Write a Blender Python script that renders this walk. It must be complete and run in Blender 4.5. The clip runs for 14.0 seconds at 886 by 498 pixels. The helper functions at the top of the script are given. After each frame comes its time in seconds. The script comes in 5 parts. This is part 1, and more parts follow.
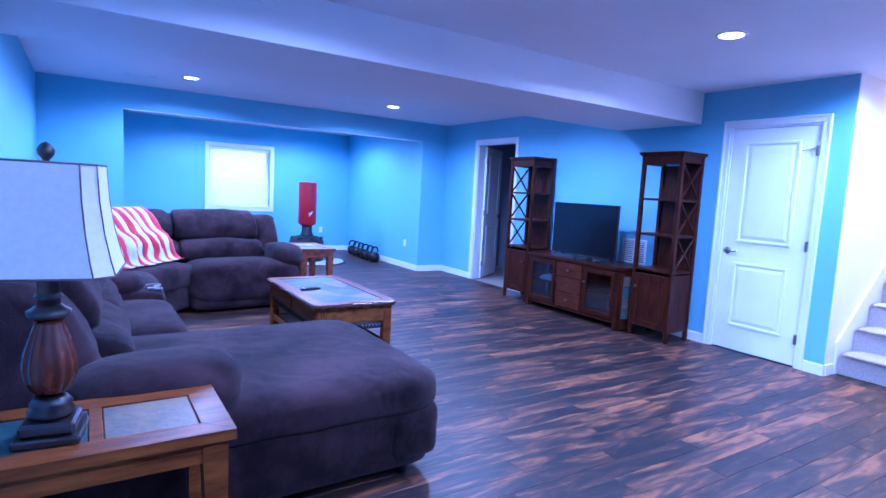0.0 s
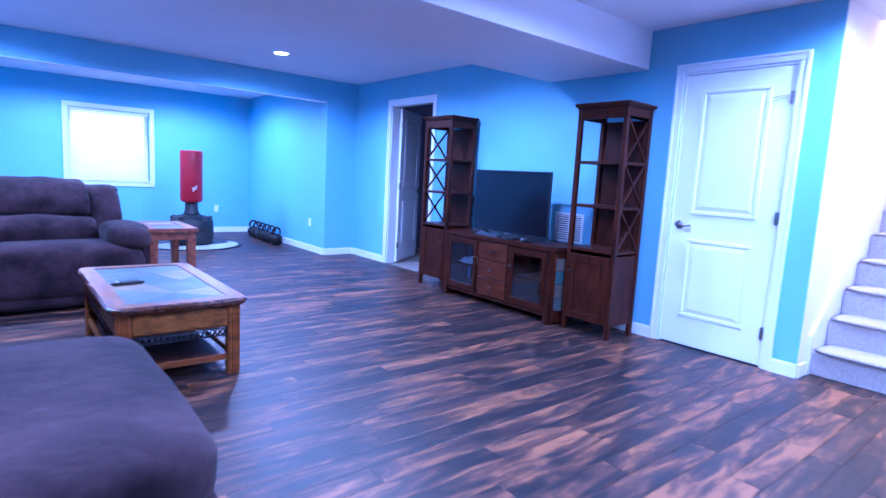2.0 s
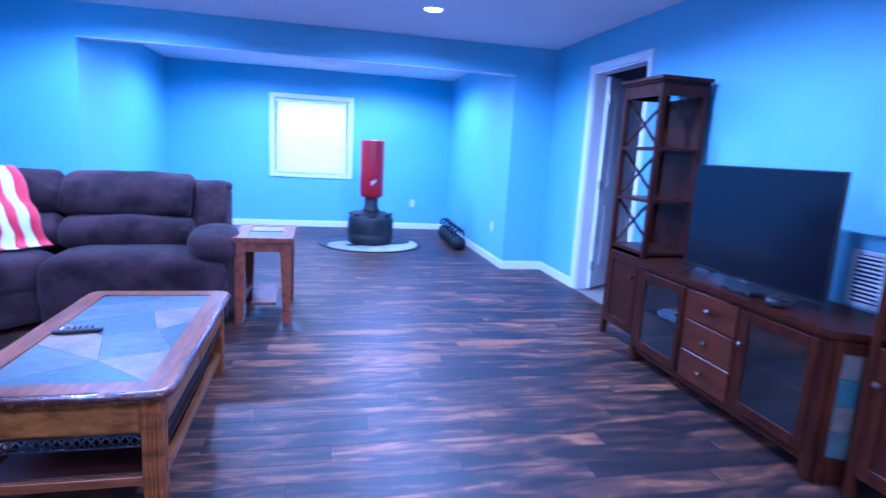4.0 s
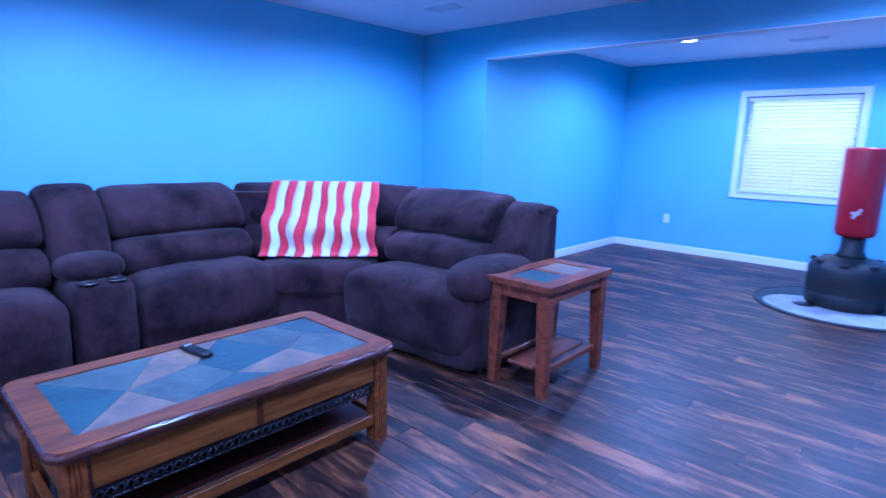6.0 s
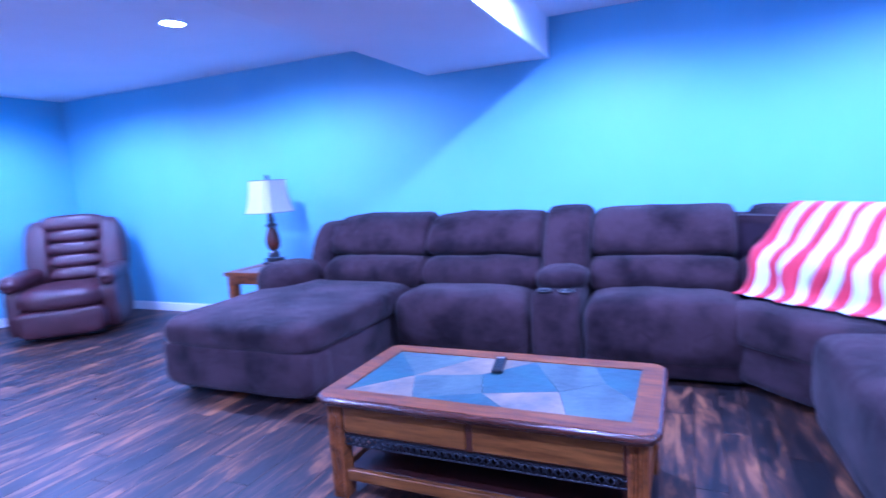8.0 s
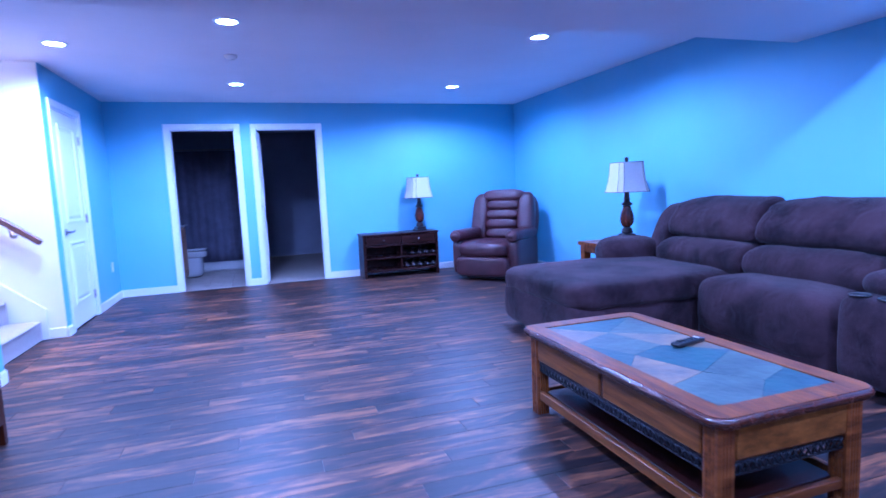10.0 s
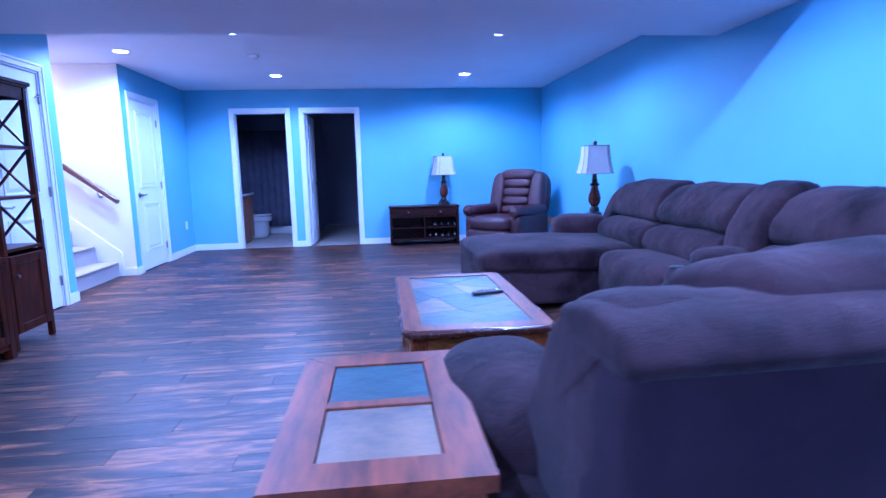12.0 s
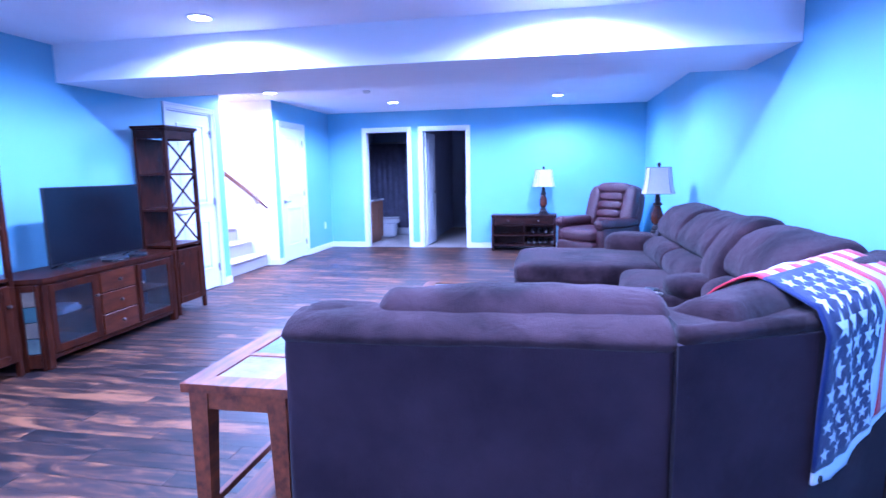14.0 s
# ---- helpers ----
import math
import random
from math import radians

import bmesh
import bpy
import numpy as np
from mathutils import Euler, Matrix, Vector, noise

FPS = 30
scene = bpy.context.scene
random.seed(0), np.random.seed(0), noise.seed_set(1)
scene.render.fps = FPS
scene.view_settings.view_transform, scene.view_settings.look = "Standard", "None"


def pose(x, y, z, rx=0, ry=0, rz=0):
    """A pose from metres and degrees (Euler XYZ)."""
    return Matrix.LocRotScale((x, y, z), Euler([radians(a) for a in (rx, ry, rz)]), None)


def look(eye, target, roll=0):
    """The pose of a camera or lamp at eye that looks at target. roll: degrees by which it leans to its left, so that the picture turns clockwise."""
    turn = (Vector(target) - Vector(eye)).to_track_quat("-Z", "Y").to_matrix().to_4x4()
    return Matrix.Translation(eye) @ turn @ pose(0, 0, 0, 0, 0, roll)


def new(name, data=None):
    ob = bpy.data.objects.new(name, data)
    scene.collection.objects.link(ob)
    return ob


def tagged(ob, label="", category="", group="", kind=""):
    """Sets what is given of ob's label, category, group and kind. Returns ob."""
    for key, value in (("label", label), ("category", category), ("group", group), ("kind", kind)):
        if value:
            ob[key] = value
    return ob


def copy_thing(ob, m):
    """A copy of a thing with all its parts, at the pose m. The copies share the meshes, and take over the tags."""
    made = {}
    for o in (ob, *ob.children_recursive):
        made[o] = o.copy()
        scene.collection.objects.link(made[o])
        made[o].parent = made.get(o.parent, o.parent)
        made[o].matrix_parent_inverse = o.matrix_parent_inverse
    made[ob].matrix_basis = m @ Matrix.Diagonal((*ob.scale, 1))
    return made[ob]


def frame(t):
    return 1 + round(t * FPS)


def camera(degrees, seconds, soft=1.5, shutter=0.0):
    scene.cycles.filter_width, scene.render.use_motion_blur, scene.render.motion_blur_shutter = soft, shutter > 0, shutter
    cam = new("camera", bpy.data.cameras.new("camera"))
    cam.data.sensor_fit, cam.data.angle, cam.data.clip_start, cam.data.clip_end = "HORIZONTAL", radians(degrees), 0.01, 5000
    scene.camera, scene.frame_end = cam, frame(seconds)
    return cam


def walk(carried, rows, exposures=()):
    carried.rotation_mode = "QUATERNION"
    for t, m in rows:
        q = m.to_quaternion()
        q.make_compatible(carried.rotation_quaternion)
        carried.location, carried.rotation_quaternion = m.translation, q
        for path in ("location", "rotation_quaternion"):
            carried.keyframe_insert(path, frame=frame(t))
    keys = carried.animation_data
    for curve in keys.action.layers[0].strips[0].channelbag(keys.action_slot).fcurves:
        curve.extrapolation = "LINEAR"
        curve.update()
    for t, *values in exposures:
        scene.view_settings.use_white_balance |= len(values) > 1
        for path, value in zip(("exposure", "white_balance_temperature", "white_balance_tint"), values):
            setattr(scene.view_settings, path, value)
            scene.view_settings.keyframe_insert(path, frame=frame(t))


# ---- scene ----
cam = camera(77.6, 14.0, shutter=0.5)
PATH = [
    (0, (0.459, 1.416, 1.326), (1.545, 3.083, 1.118), 3.1),
    (0.5, (0.572, 1.515, 1.312), (1.605, 3.209, 1.068), 3.0),
    (1, (0.805, 1.755, 1.240), (1.829, 3.453, 0.976), 3.1),
    (1.5, (1.165, 1.833, 1.222), (2.308, 3.453, 0.959), 3.0),
    (2, (1.425, 2.16, 1.183), (2.685, 3.690, 0.924), 3.2),
    (4.5, (3.394, 3.703, 1.276), (3.373, 5.668, 0.908), 2.6),
    (5, (3.73, 4.071, 1.254), (3.206, 5.965, 0.88), 1.9),
    (5.5, (4.029, 4.433, 1.297), (3.084, 6.152, 0.907), 1.6),
    (6, (4.235, 4.927, 1.32), (2.906, 6.373, 0.942), 1.3),
    (6.5, (4.331, 5.324, 1.301), (2.751, 6.492, 0.932), -0.0),
    (7, (4.382, 5.845, 1.302), (2.467, 6.314, 0.966), -1.2),
    (7.5, (4.34, 6.281, 1.305), (2.376, 6.088, 0.981), -2.9),
    (8, (4.238, 6.58, 1.283), (2.427, 5.772, 1.022), -3.6),
    (8.5, (4.137, 7.024, 1.26), (2.696, 5.653, 1.048), -4.3),
    (9, (4.126, 7.278, 1.253), (3.004, 5.632, 1.075), -3.5),
    (11.5, (2.83, 8.548, 1.032), (2.595, 6.579, 0.772), -2.3),
    (12, (2.60, 8.80, 1.132), (2.385, 6.835, 0.850), -1.4),
    (12.5, (2.331, 8.955, 1.233), (2.218, 6.98, 0.943), -1.9),
    (13, (2.029, 9.143, 1.289), (2.094, 7.165, 0.999), -1.6),
    (13.5, (1.808, 9.386, 1.322), (1.996, 7.416, 1.031), -1.2),
    (14, (1.554, 9.59, 1.339), (1.927, 7.645, 1.061), -1.0),
]
walk(cam, [(t, look(eye, target, roll)) for t, eye, target, roll in PATH],
     [(0, 0.0, 3880, 34), (0.5, 0.20, 3850, 35), (1.0, 0.33, 3900, 36), (2.2, 0.20, 3880, 37), (4.5, 0.12, 3780, 31), (5.5, -0.20, 3740, 30), (6.0, -0.32, 3750, 33), (6.5, -0.28, 3760, 32),
      (7.0, 0.02, 3790, 37), (7.5, 0.22, 3820, 41), (8, 0.40, 3880, 44), (9, 0.28, 3850, 42), (11.5, -0.30, 3780, 32), (12.5, 0.12, 3820, 36), (13.5, 0.44, 3980, 37), (14, 0.75, 4080, 37)])

# ---- world and lights ----
LAMP = (0.92, 0.94, 1.0)
WARM = (1.0, 0.62, 0.28)
world = bpy.data.worlds.new("world")
scene.world = world
world.use_nodes = True
wt = world.node_tree
sky = wt.nodes.new("ShaderNodeTexSky")
sky.sky_type, sky.sun_disc, sky.sun_elevation, sky.sun_rotation = "NISHITA", False, 0.8, 0.6
wt.links.new(sky.outputs[0], wt.nodes["Background"].inputs[0])
wt.nodes["Background"].inputs[1].default_value = 0.1

CEIL, ALC_CEIL = 2.40, 2.36
CANS = [(1.43, 1.27, CEIL), (3.9, 1.22, CEIL), (1.43, 3.47, CEIL), (3.88, 3.48, CEIL), (5.15, 2.70, CEIL),
        (1.43, 6.05, CEIL), (3.88, 6.05, CEIL), (1.43, 8.08, CEIL), (3.88, 8.05, CEIL),
        (2.12, 10.72, ALC_CEIL), (3.85, 10.82, ALC_CEIL)]
CAN_POWER = 190.0
for cx, cy, cz in CANS:
    lamp = bpy.data.lights.new("downlight_beam", "SPOT")
    lamp.energy, lamp.color, lamp.spot_size, lamp.spot_blend, lamp.shadow_soft_size = CAN_POWER, LAMP, radians(169), 0.45, 0.04
    new("downlight_beam", lamp).matrix_world = look((cx, cy, cz - 0.012), (cx, cy + 0.0001, 0))
lamp = bpy.data.lights.new("stair_lamp", "AREA")
lamp.energy, lamp.color, lamp.size = 220, WARM, 0.4
new("stair_lamp", lamp).matrix_world = look((7.6, 2.7, 4.9), (7.2, 2.7, 0))
lamp = bpy.data.lights.new("window_daylight", "AREA")
lamp.shape, lamp.energy, lamp.color, lamp.size, lamp.size_y = "RECTANGLE", 7, (0.95, 1.0, 1.0), 1.2, 1.2
new("window_daylight", lamp).matrix_world = look((2.88, 12.62, 1.4), (2.88, 10, 1.35))


# ---- materials ----
def mat(name, base, rough=0.6, metal=0.0, var=0.12, scale=6.0, bump=0.1, bscale=120.0, stretch=(1, 1, 1), dark=None, sheen=0.0, coat=0.0,
        emit=None, power=0.0, glass=0.0, space="Object", translucent=0.0, random=0.0, spec=0.5, lo_at=0.32, hi_at=0.68, wrinkle=0.0):
    m = bpy.data.materials.new(name)
    m.use_nodes = True
    nt = m.node_tree
    b = nt.nodes["Principled BSDF"]
    N, L = nt.nodes.new, nt.links.new
    tc = N("ShaderNodeTexCoord")
    mp = N("ShaderNodeMapping")
    mp.inputs["Scale"].default_value = stretch
    if space == "World":
        geo = N("ShaderNodeNewGeometry")
        L(geo.outputs["Position"], mp.inputs[0])
    else:
        L(tc.outputs["Object"], mp.inputs[0])
    n1 = N("ShaderNodeTexNoise")
    n1.inputs["Scale"].default_value, n1.inputs["Detail"].default_value, n1.inputs["Roughness"].default_value = scale, 6, 0.6
    L(mp.outputs[0], n1.inputs["Vector"])
    ramp = N("ShaderNodeValToRGB")
    lo = dark or tuple(c * (1 - var * 2) for c in base)
    hi = base if dark else tuple(min(1, c * (1 + var)) for c in base)
    ramp.color_ramp.elements[0].position, ramp.color_ramp.elements[0].color = lo_at, (*lo, 1)
    ramp.color_ramp.elements[1].position, ramp.color_ramp.elements[1].color = hi_at, (*hi, 1)
    L(n1.outputs["Fac"], ramp.inputs[0])
    out = ramp.outputs[0]
    if random:
        oi, hsv, mr = N("ShaderNodeObjectInfo"), N("ShaderNodeHueSaturation"), N("ShaderNodeMapRange")
        mr.inputs["To Min"].default_value, mr.inputs["To Max"].default_value = 1 - random, 1 + random
        L(oi.outputs["Random"], mr.inputs[0])
        L(mr.outputs[0], hsv.inputs["Value"])
        L(out, hsv.inputs["Color"])
        out = hsv.outputs[0]
    L(out, b.inputs["Base Color"])
    b.inputs["Metallic"].default_value = metal
    b.inputs["Specular IOR Level"].default_value = spec
    rr = N("ShaderNodeMapRange")
    rr.inputs["To Min"].default_value, rr.inputs["To Max"].default_value = max(0.02, rough - 0.07), min(1, rough + 0.07)
    L(n1.outputs["Fac"], rr.inputs[0])
    L(rr.outputs[0], b.inputs["Roughness"])
    if bump:
        n2, bp = N("ShaderNodeTexNoise"), N("ShaderNodeBump")
        n2.inputs["Scale"].default_value, n2.inputs["Detail"].default_value = bscale, 4
        bp.inputs["Strength"].default_value, bp.inputs["Distance"].default_value = bump, 0.01
        L(mp.outputs[0], n2.inputs["Vector"])
        L(n2.outputs["Fac"], bp.inputs["Height"])
        L(bp.outputs[0], b.inputs["Normal"])
    if wrinkle:
        n3, b3 = N("ShaderNodeTexNoise"), N("ShaderNodeBump")
        n3.inputs["Scale"].default_value, n3.inputs["Detail"].default_value, n3.inputs["Distortion"].default_value = 7.0, 3, 1.2
        b3.inputs["Strength"].default_value, b3.inputs["Distance"].default_value = wrinkle, 0.03
        L(mp.outputs[0], n3.inputs["Vector"])
        L(n3.outputs["Fac"], b3.inputs["Height"])
        L(b3.outputs[0], bp.inputs["Normal"])
    if sheen:
        b.inputs["Sheen Weight"].default_value, b.inputs["Sheen Roughness"].default_value = sheen, 0.45
    if coat:
        b.inputs["Coat Weight"].default_value, b.inputs["Coat Roughness"].default_value = coat, 0.12
    if emit:
        b.inputs["Emission Color"].default_value, b.inputs["Emission Strength"].default_value = (*emit, 1), power
    if glass:
        b.inputs["Transmission Weight"].default_value = glass
    if translucent:
        tr, mx = N("ShaderNodeBsdfTranslucent"), N("ShaderNodeMixShader")
        tr.inputs[0].default_value = (*base, 1)
        mx.inputs[0].default_value = translucent
        L(b.outputs[0], mx.inputs[1])
        L(tr.outputs[0], mx.inputs[2])
        L(mx.outputs[0], nt.nodes["Material Output"].inputs[0])
    return m


def floor_mat():
    m = bpy.data.materials.new("scraped_plank")
    m.use_nodes = True
    nt = m.node_tree
    b, N, L = nt.nodes["Principled BSDF"], nt.nodes.new, nt.links.new
    geo, oi, isl = N("ShaderNodeNewGeometry"), N("ShaderNodeObjectInfo"), N("ShaderNodeNewGeometry")
    add, sc, mp = N("ShaderNodeVectorMath"), N("ShaderNodeMath"), N("ShaderNodeMapping")
    rnd = N("ShaderNodeMath")
    L(oi.outputs["Random"], rnd.inputs[0])
    L(isl.outputs["Random Per Island"], rnd.inputs[1])
    sc.operation = "MULTIPLY"
    sc.inputs[1].default_value = 37.0
    L(rnd.outputs[0], sc.inputs[0])
    L(geo.outputs["Position"], add.inputs[0])
    L(sc.outputs[0], add.inputs[1])
    mp.inputs["Scale"].default_value = (1.0, 5.0, 1.0)
    L(add.outputs[0], mp.inputs[0])
    n1, n2 = N("ShaderNodeTexNoise"), N("ShaderNodeTexNoise")
    n1.inputs["Scale"].default_value, n1.inputs["Detail"].default_value, n1.inputs["Roughness"].default_value, n1.inputs["Distortion"].default_value = 2.0, 5, 0.60, 1.1
    n2.inputs["Scale"].default_value, n2.inputs["Detail"].default_value = 9.0, 8
    L(mp.outputs[0], n1.inputs["Vector"])
    L(mp.outputs[0], n2.inputs["Vector"])
    mr = N("ShaderNodeMapRange")
    mr.inputs["To Min"].default_value, mr.inputs["To Max"].default_value = -0.06, 0.06
    L(sc.outputs[0], mr.inputs[0])
    wn = N("ShaderNodeTexWhiteNoise")
    wn.noise_dimensions = "1D"
    L(sc.outputs[0], wn.inputs["W"])
    L(wn.outputs["Value"], mr.inputs[0])
    s1, s2 = N("ShaderNodeMath"), N("ShaderNodeMath")
    L(n1.outputs["Fac"], s1.inputs[0])
    L(mr.outputs[0], s1.inputs[1])
    s2.operation = "MULTIPLY_ADD"
    s2.inputs[1].default_value = 0.28
    L(n2.outputs["Fac"], s2.inputs[0])
    L(s1.outputs[0], s2.inputs[2])
    ramp = N("ShaderNodeValToRGB")
    e = ramp.color_ramp.elements
    e[0].position, e[0].color = 0.56, (0.011, 0.008, 0.009, 1)
    e[1].position, e[1].color = 0.83, (0.26, 0.105, 0.040, 1)
    k = e.new(0.63)
    k.color = (0.036, 0.018, 0.014, 1)
    k = e.new(0.70)
    k.color = (0.080, 0.034, 0.020, 1)
    L(s2.outputs[0], ramp.inputs[0])
    L(ramp.outputs[0], b.inputs["Base Color"])
    r = N("ShaderNodeMapRange")
    r.inputs["To Min"].default_value, r.inputs["To Max"].default_value = 0.38, 0.55
    L(n2.outputs["Fac"], r.inputs[0])
    L(r.outputs[0], b.inputs["Roughness"])
    bp = N("ShaderNodeBump")
    bp.inputs["Strength"].default_value, bp.inputs["Distance"].default_value = 0.16, 0.004
    L(s2.outputs[0], bp.inputs["Height"])
    L(bp.outputs[0], b.inputs["Normal"])
    return m


PAINT = mat("turquoise_wall_paint", (0.262, 0.490, 0.665), 0.55, var=0.03, scale=1.3, bump=0.06, bscale=260, space="World")
WHITEWALL = mat("white_wall_paint", (0.80, 0.78, 0.76), 0.6, var=0.02, scale=1.3, bump=0.06, bscale=260, space="World")
CEILM = mat("ceiling_paint", (0.88, 0.84, 0.86), 0.75, var=0.02, scale=1.1, bump=0.12, bscale=180, space="World")
TRIM = mat("white_gloss_trim", (0.80, 0.81, 0.83), 0.32, var=0.02, scale=3, bump=0.03, bscale=60)
PLANK = floor_mat()
SUB = mat("dark_joint", (0.012, 0.009, 0.008), 0.8)
FABRIC = mat("brown_chenille", (0.049, 0.027, 0.031), 0.95, dark=(0.011, 0.0055, 0.0075), scale=3.4, bump=0.4, bscale=260, sheen=0.08, spec=0.12, lo_at=0.36, hi_at=0.62, wrinkle=0.35)
FABRIC_D = mat("brown_back_fabric", (0.038, 0.023, 0.032), 0.92, dark=(0.020, 0.012, 0.018), scale=3.2, wrinkle=0.18, bump=0.3, bscale=320, sheen=0.03, spec=0.12)
OAK = mat("golden_oak", (0.25, 0.078, 0.013), 0.36, dark=(0.065, 0.015, 0.004), scale=5, stretch=(1, 7, 7), bump=0.08, bscale=40, coat=0.05, spec=0.35)
OAK_Y = mat("golden_oak_lengthwise", (0.25, 0.078, 0.013), 0.36, dark=(0.065, 0.015, 0.004), scale=5, stretch=(7, 1, 7), bump=0.08, bscale=40, coat=0.05, spec=0.35)
CHERRY = mat("reddish_table_wood", (0.24, 0.060, 0.017), 0.48, dark=(0.07, 0.015, 0.006), scale=5, stretch=(6, 1, 6), bump=0.08, bscale=40, coat=0.04)
ESPRESSO = mat("dark_cherry_cabinet", (0.054, 0.012, 0.004), 0.34, dark=(0.015, 0.0035, 0.0018), scale=5, stretch=(5, 5, 1), bump=0.08, bscale=50, coat=0.02, spec=0.14)
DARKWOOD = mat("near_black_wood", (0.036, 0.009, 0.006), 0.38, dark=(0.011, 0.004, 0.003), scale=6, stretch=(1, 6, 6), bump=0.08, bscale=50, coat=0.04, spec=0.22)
FOIL = mat("silver_foil", (0.32, 0.32, 0.35), 0.3, metal=0.3, var=0.05, scale=30, bump=0.02)
SLATE_B = mat("blue_slate", (0.040, 0.092, 0.092), 0.46, dark=(0.03, 0.05, 0.06), scale=7, bump=0.4, bscale=22)
SLATE_T = mat("tan_slate", (0.25, 0.175, 0.105), 0.46, dark=(0.10, 0.088, 0.075), scale=7, bump=0.4, bscale=22)
SLATE_P = mat("grey_slate", (0.10, 0.135, 0.115), 0.46, dark=(0.045, 0.058, 0.058), scale=8, bump=0.4, bscale=22)
SLATE_D = mat("dull_tan_slate", (0.15, 0.115, 0.080), 0.65, dark=(0.07, 0.06, 0.05), scale=9, bump=0.4, bscale=22)
IRON = mat("black_iron", (0.02, 0.02, 0.022), 0.45, metal=0.6, scale=30)
CHROME = mat("satin_nickel", (0.34, 0.32, 0.30), 0.30, metal=1.0, var=0.05, scale=30, bump=0.02)
LEATHER = mat("burgundy_leather", (0.062, 0.018, 0.021), 0.38, dark=(0.036, 0.009, 0.010), scale=5, bump=0.35, bscale=140, coat=0.06, wrinkle=0.25)
SHADE = mat("linen_shade", (0.74, 0.68, 0.62), 0.85, var=0.04, scale=60, bump=0.3, bscale=500, translucent=0.25)
PIPING = mat("dark_piping", (0.10, 0.07, 0.06), 0.7)
LAMPWOOD = mat("carved_red_urn", (0.12, 0.026, 0.010), 0.26, dark=(0.035, 0.010, 0.007), scale=9, stretch=(3, 3, 1), bump=0.1, bscale=60, coat=0.1, spec=0.35)
LAMPBLACK = mat("black_bronze", (0.026, 0.018, 0.018), 0.30, dark=(0.012, 0.010, 0.011), scale=20, coat=0.4)
TVBLACK = mat("tv_plastic", (0.012, 0.012, 0.014), 0.35, scale=30, bump=0.02)
SCREEN = mat("tv_screen", (0.005, 0.006, 0.010), 0.16, scale=3, bump=0.0, spec=0.35)
GLASSDARK = mat("smoked_cabinet_glass", (0.03, 0.04, 0.05), 0.12, scale=3, bump=0.0, coat=0.4)
RED = mat("red_vinyl", (0.40, 0.008, 0.020), 0.36, var=0.1, scale=5, bump=0.1, bscale=40)
BLACK = mat("black_rubber", (0.016, 0.016, 0.018), 0.5, scale=20, bump=0.1)
MATTING = mat("pale_round_mat", (0.50, 0.50, 0.48), 0.55, dark=(0.30, 0.31, 0.31), scale=5, bump=0.1, bscale=80)
FLAGRED = mat("flag_red_fabric", (0.52, 0.022, 0.040), 0.8, var=0.08, scale=20, bump=0.3, bscale=500, sheen=0.2)
FLAGWHITE = mat("flag_white_fabric", (0.66, 0.67, 0.70), 0.8, var=0.04, scale=20, bump=0.3, bscale=500, sheen=0.2)
FLAGBLUE = mat("flag_blue_fabric", (0.004, 0.010, 0.080), 0.8, var=0.08, scale=20, bump=0.3, bscale=500, sheen=0.2)
CARPET = mat("beige_carpet", (0.50, 0.45, 0.42), 0.95, dark=(0.36, 0.32, 0.30), scale=60, bump=0.8, bscale=420, sheen=0.3)
ROOMCARPET = mat("pale_bedroom_carpet", (0.34, 0.30, 0.27), 0.95, scale=50, bump=0.6, bscale=420)
RAILWOOD = mat("handrail_wood", (0.10, 0.035, 0.018), 0.35, scale=8, stretch=(1, 6, 6), coat=0.3)
PORCELAIN = mat("porcelain", (0.50, 0.50, 0.51), 0.15, var=0.01, bump=0.0, coat=0.4)
TILE = mat("bathroom_tile", (0.45, 0.40, 0.36), 0.35, dark=(0.34, 0.30, 0.27), scale=5, bump=0.05)
CURTAIN = mat("dark_shower_curtain", (0.09, 0.09, 0.135), 0.8, var=0.15, scale=5, bump=0.2, bscale=200)
# grey-blue: dimness of the unlit rooms put into the wall and ceiling colour
DIM = mat("dim_room_shade_grey", (0.34, 0.35, 0.44), 0.8, var=0.05, scale=2, space="World")
LENS = mat("downlight_lens", (0.9, 0.9, 0.9), 0.5, emit=(1.0, 0.97, 0.95), power=26.0)
BLIND = mat("white_blind_slat", (0.88, 0.84, 0.70), 0.5, var=0.02, bump=0.02, translucent=0.4)
SKYCARD = mat("daylight_outside", (0.9, 0.95, 1.0), 0.9, emit=(1.0, 0.92, 0.55), power=1.2)
PLASTIC = mat("white_plastic", (0.78, 0.78, 0.76), 0.4, var=0.02, bump=0.02)
BATHWOOD = mat("bath_vanity_wood", (0.24, 0.11, 0.055), 0.4, scale=5, stretch=(6, 6, 1))


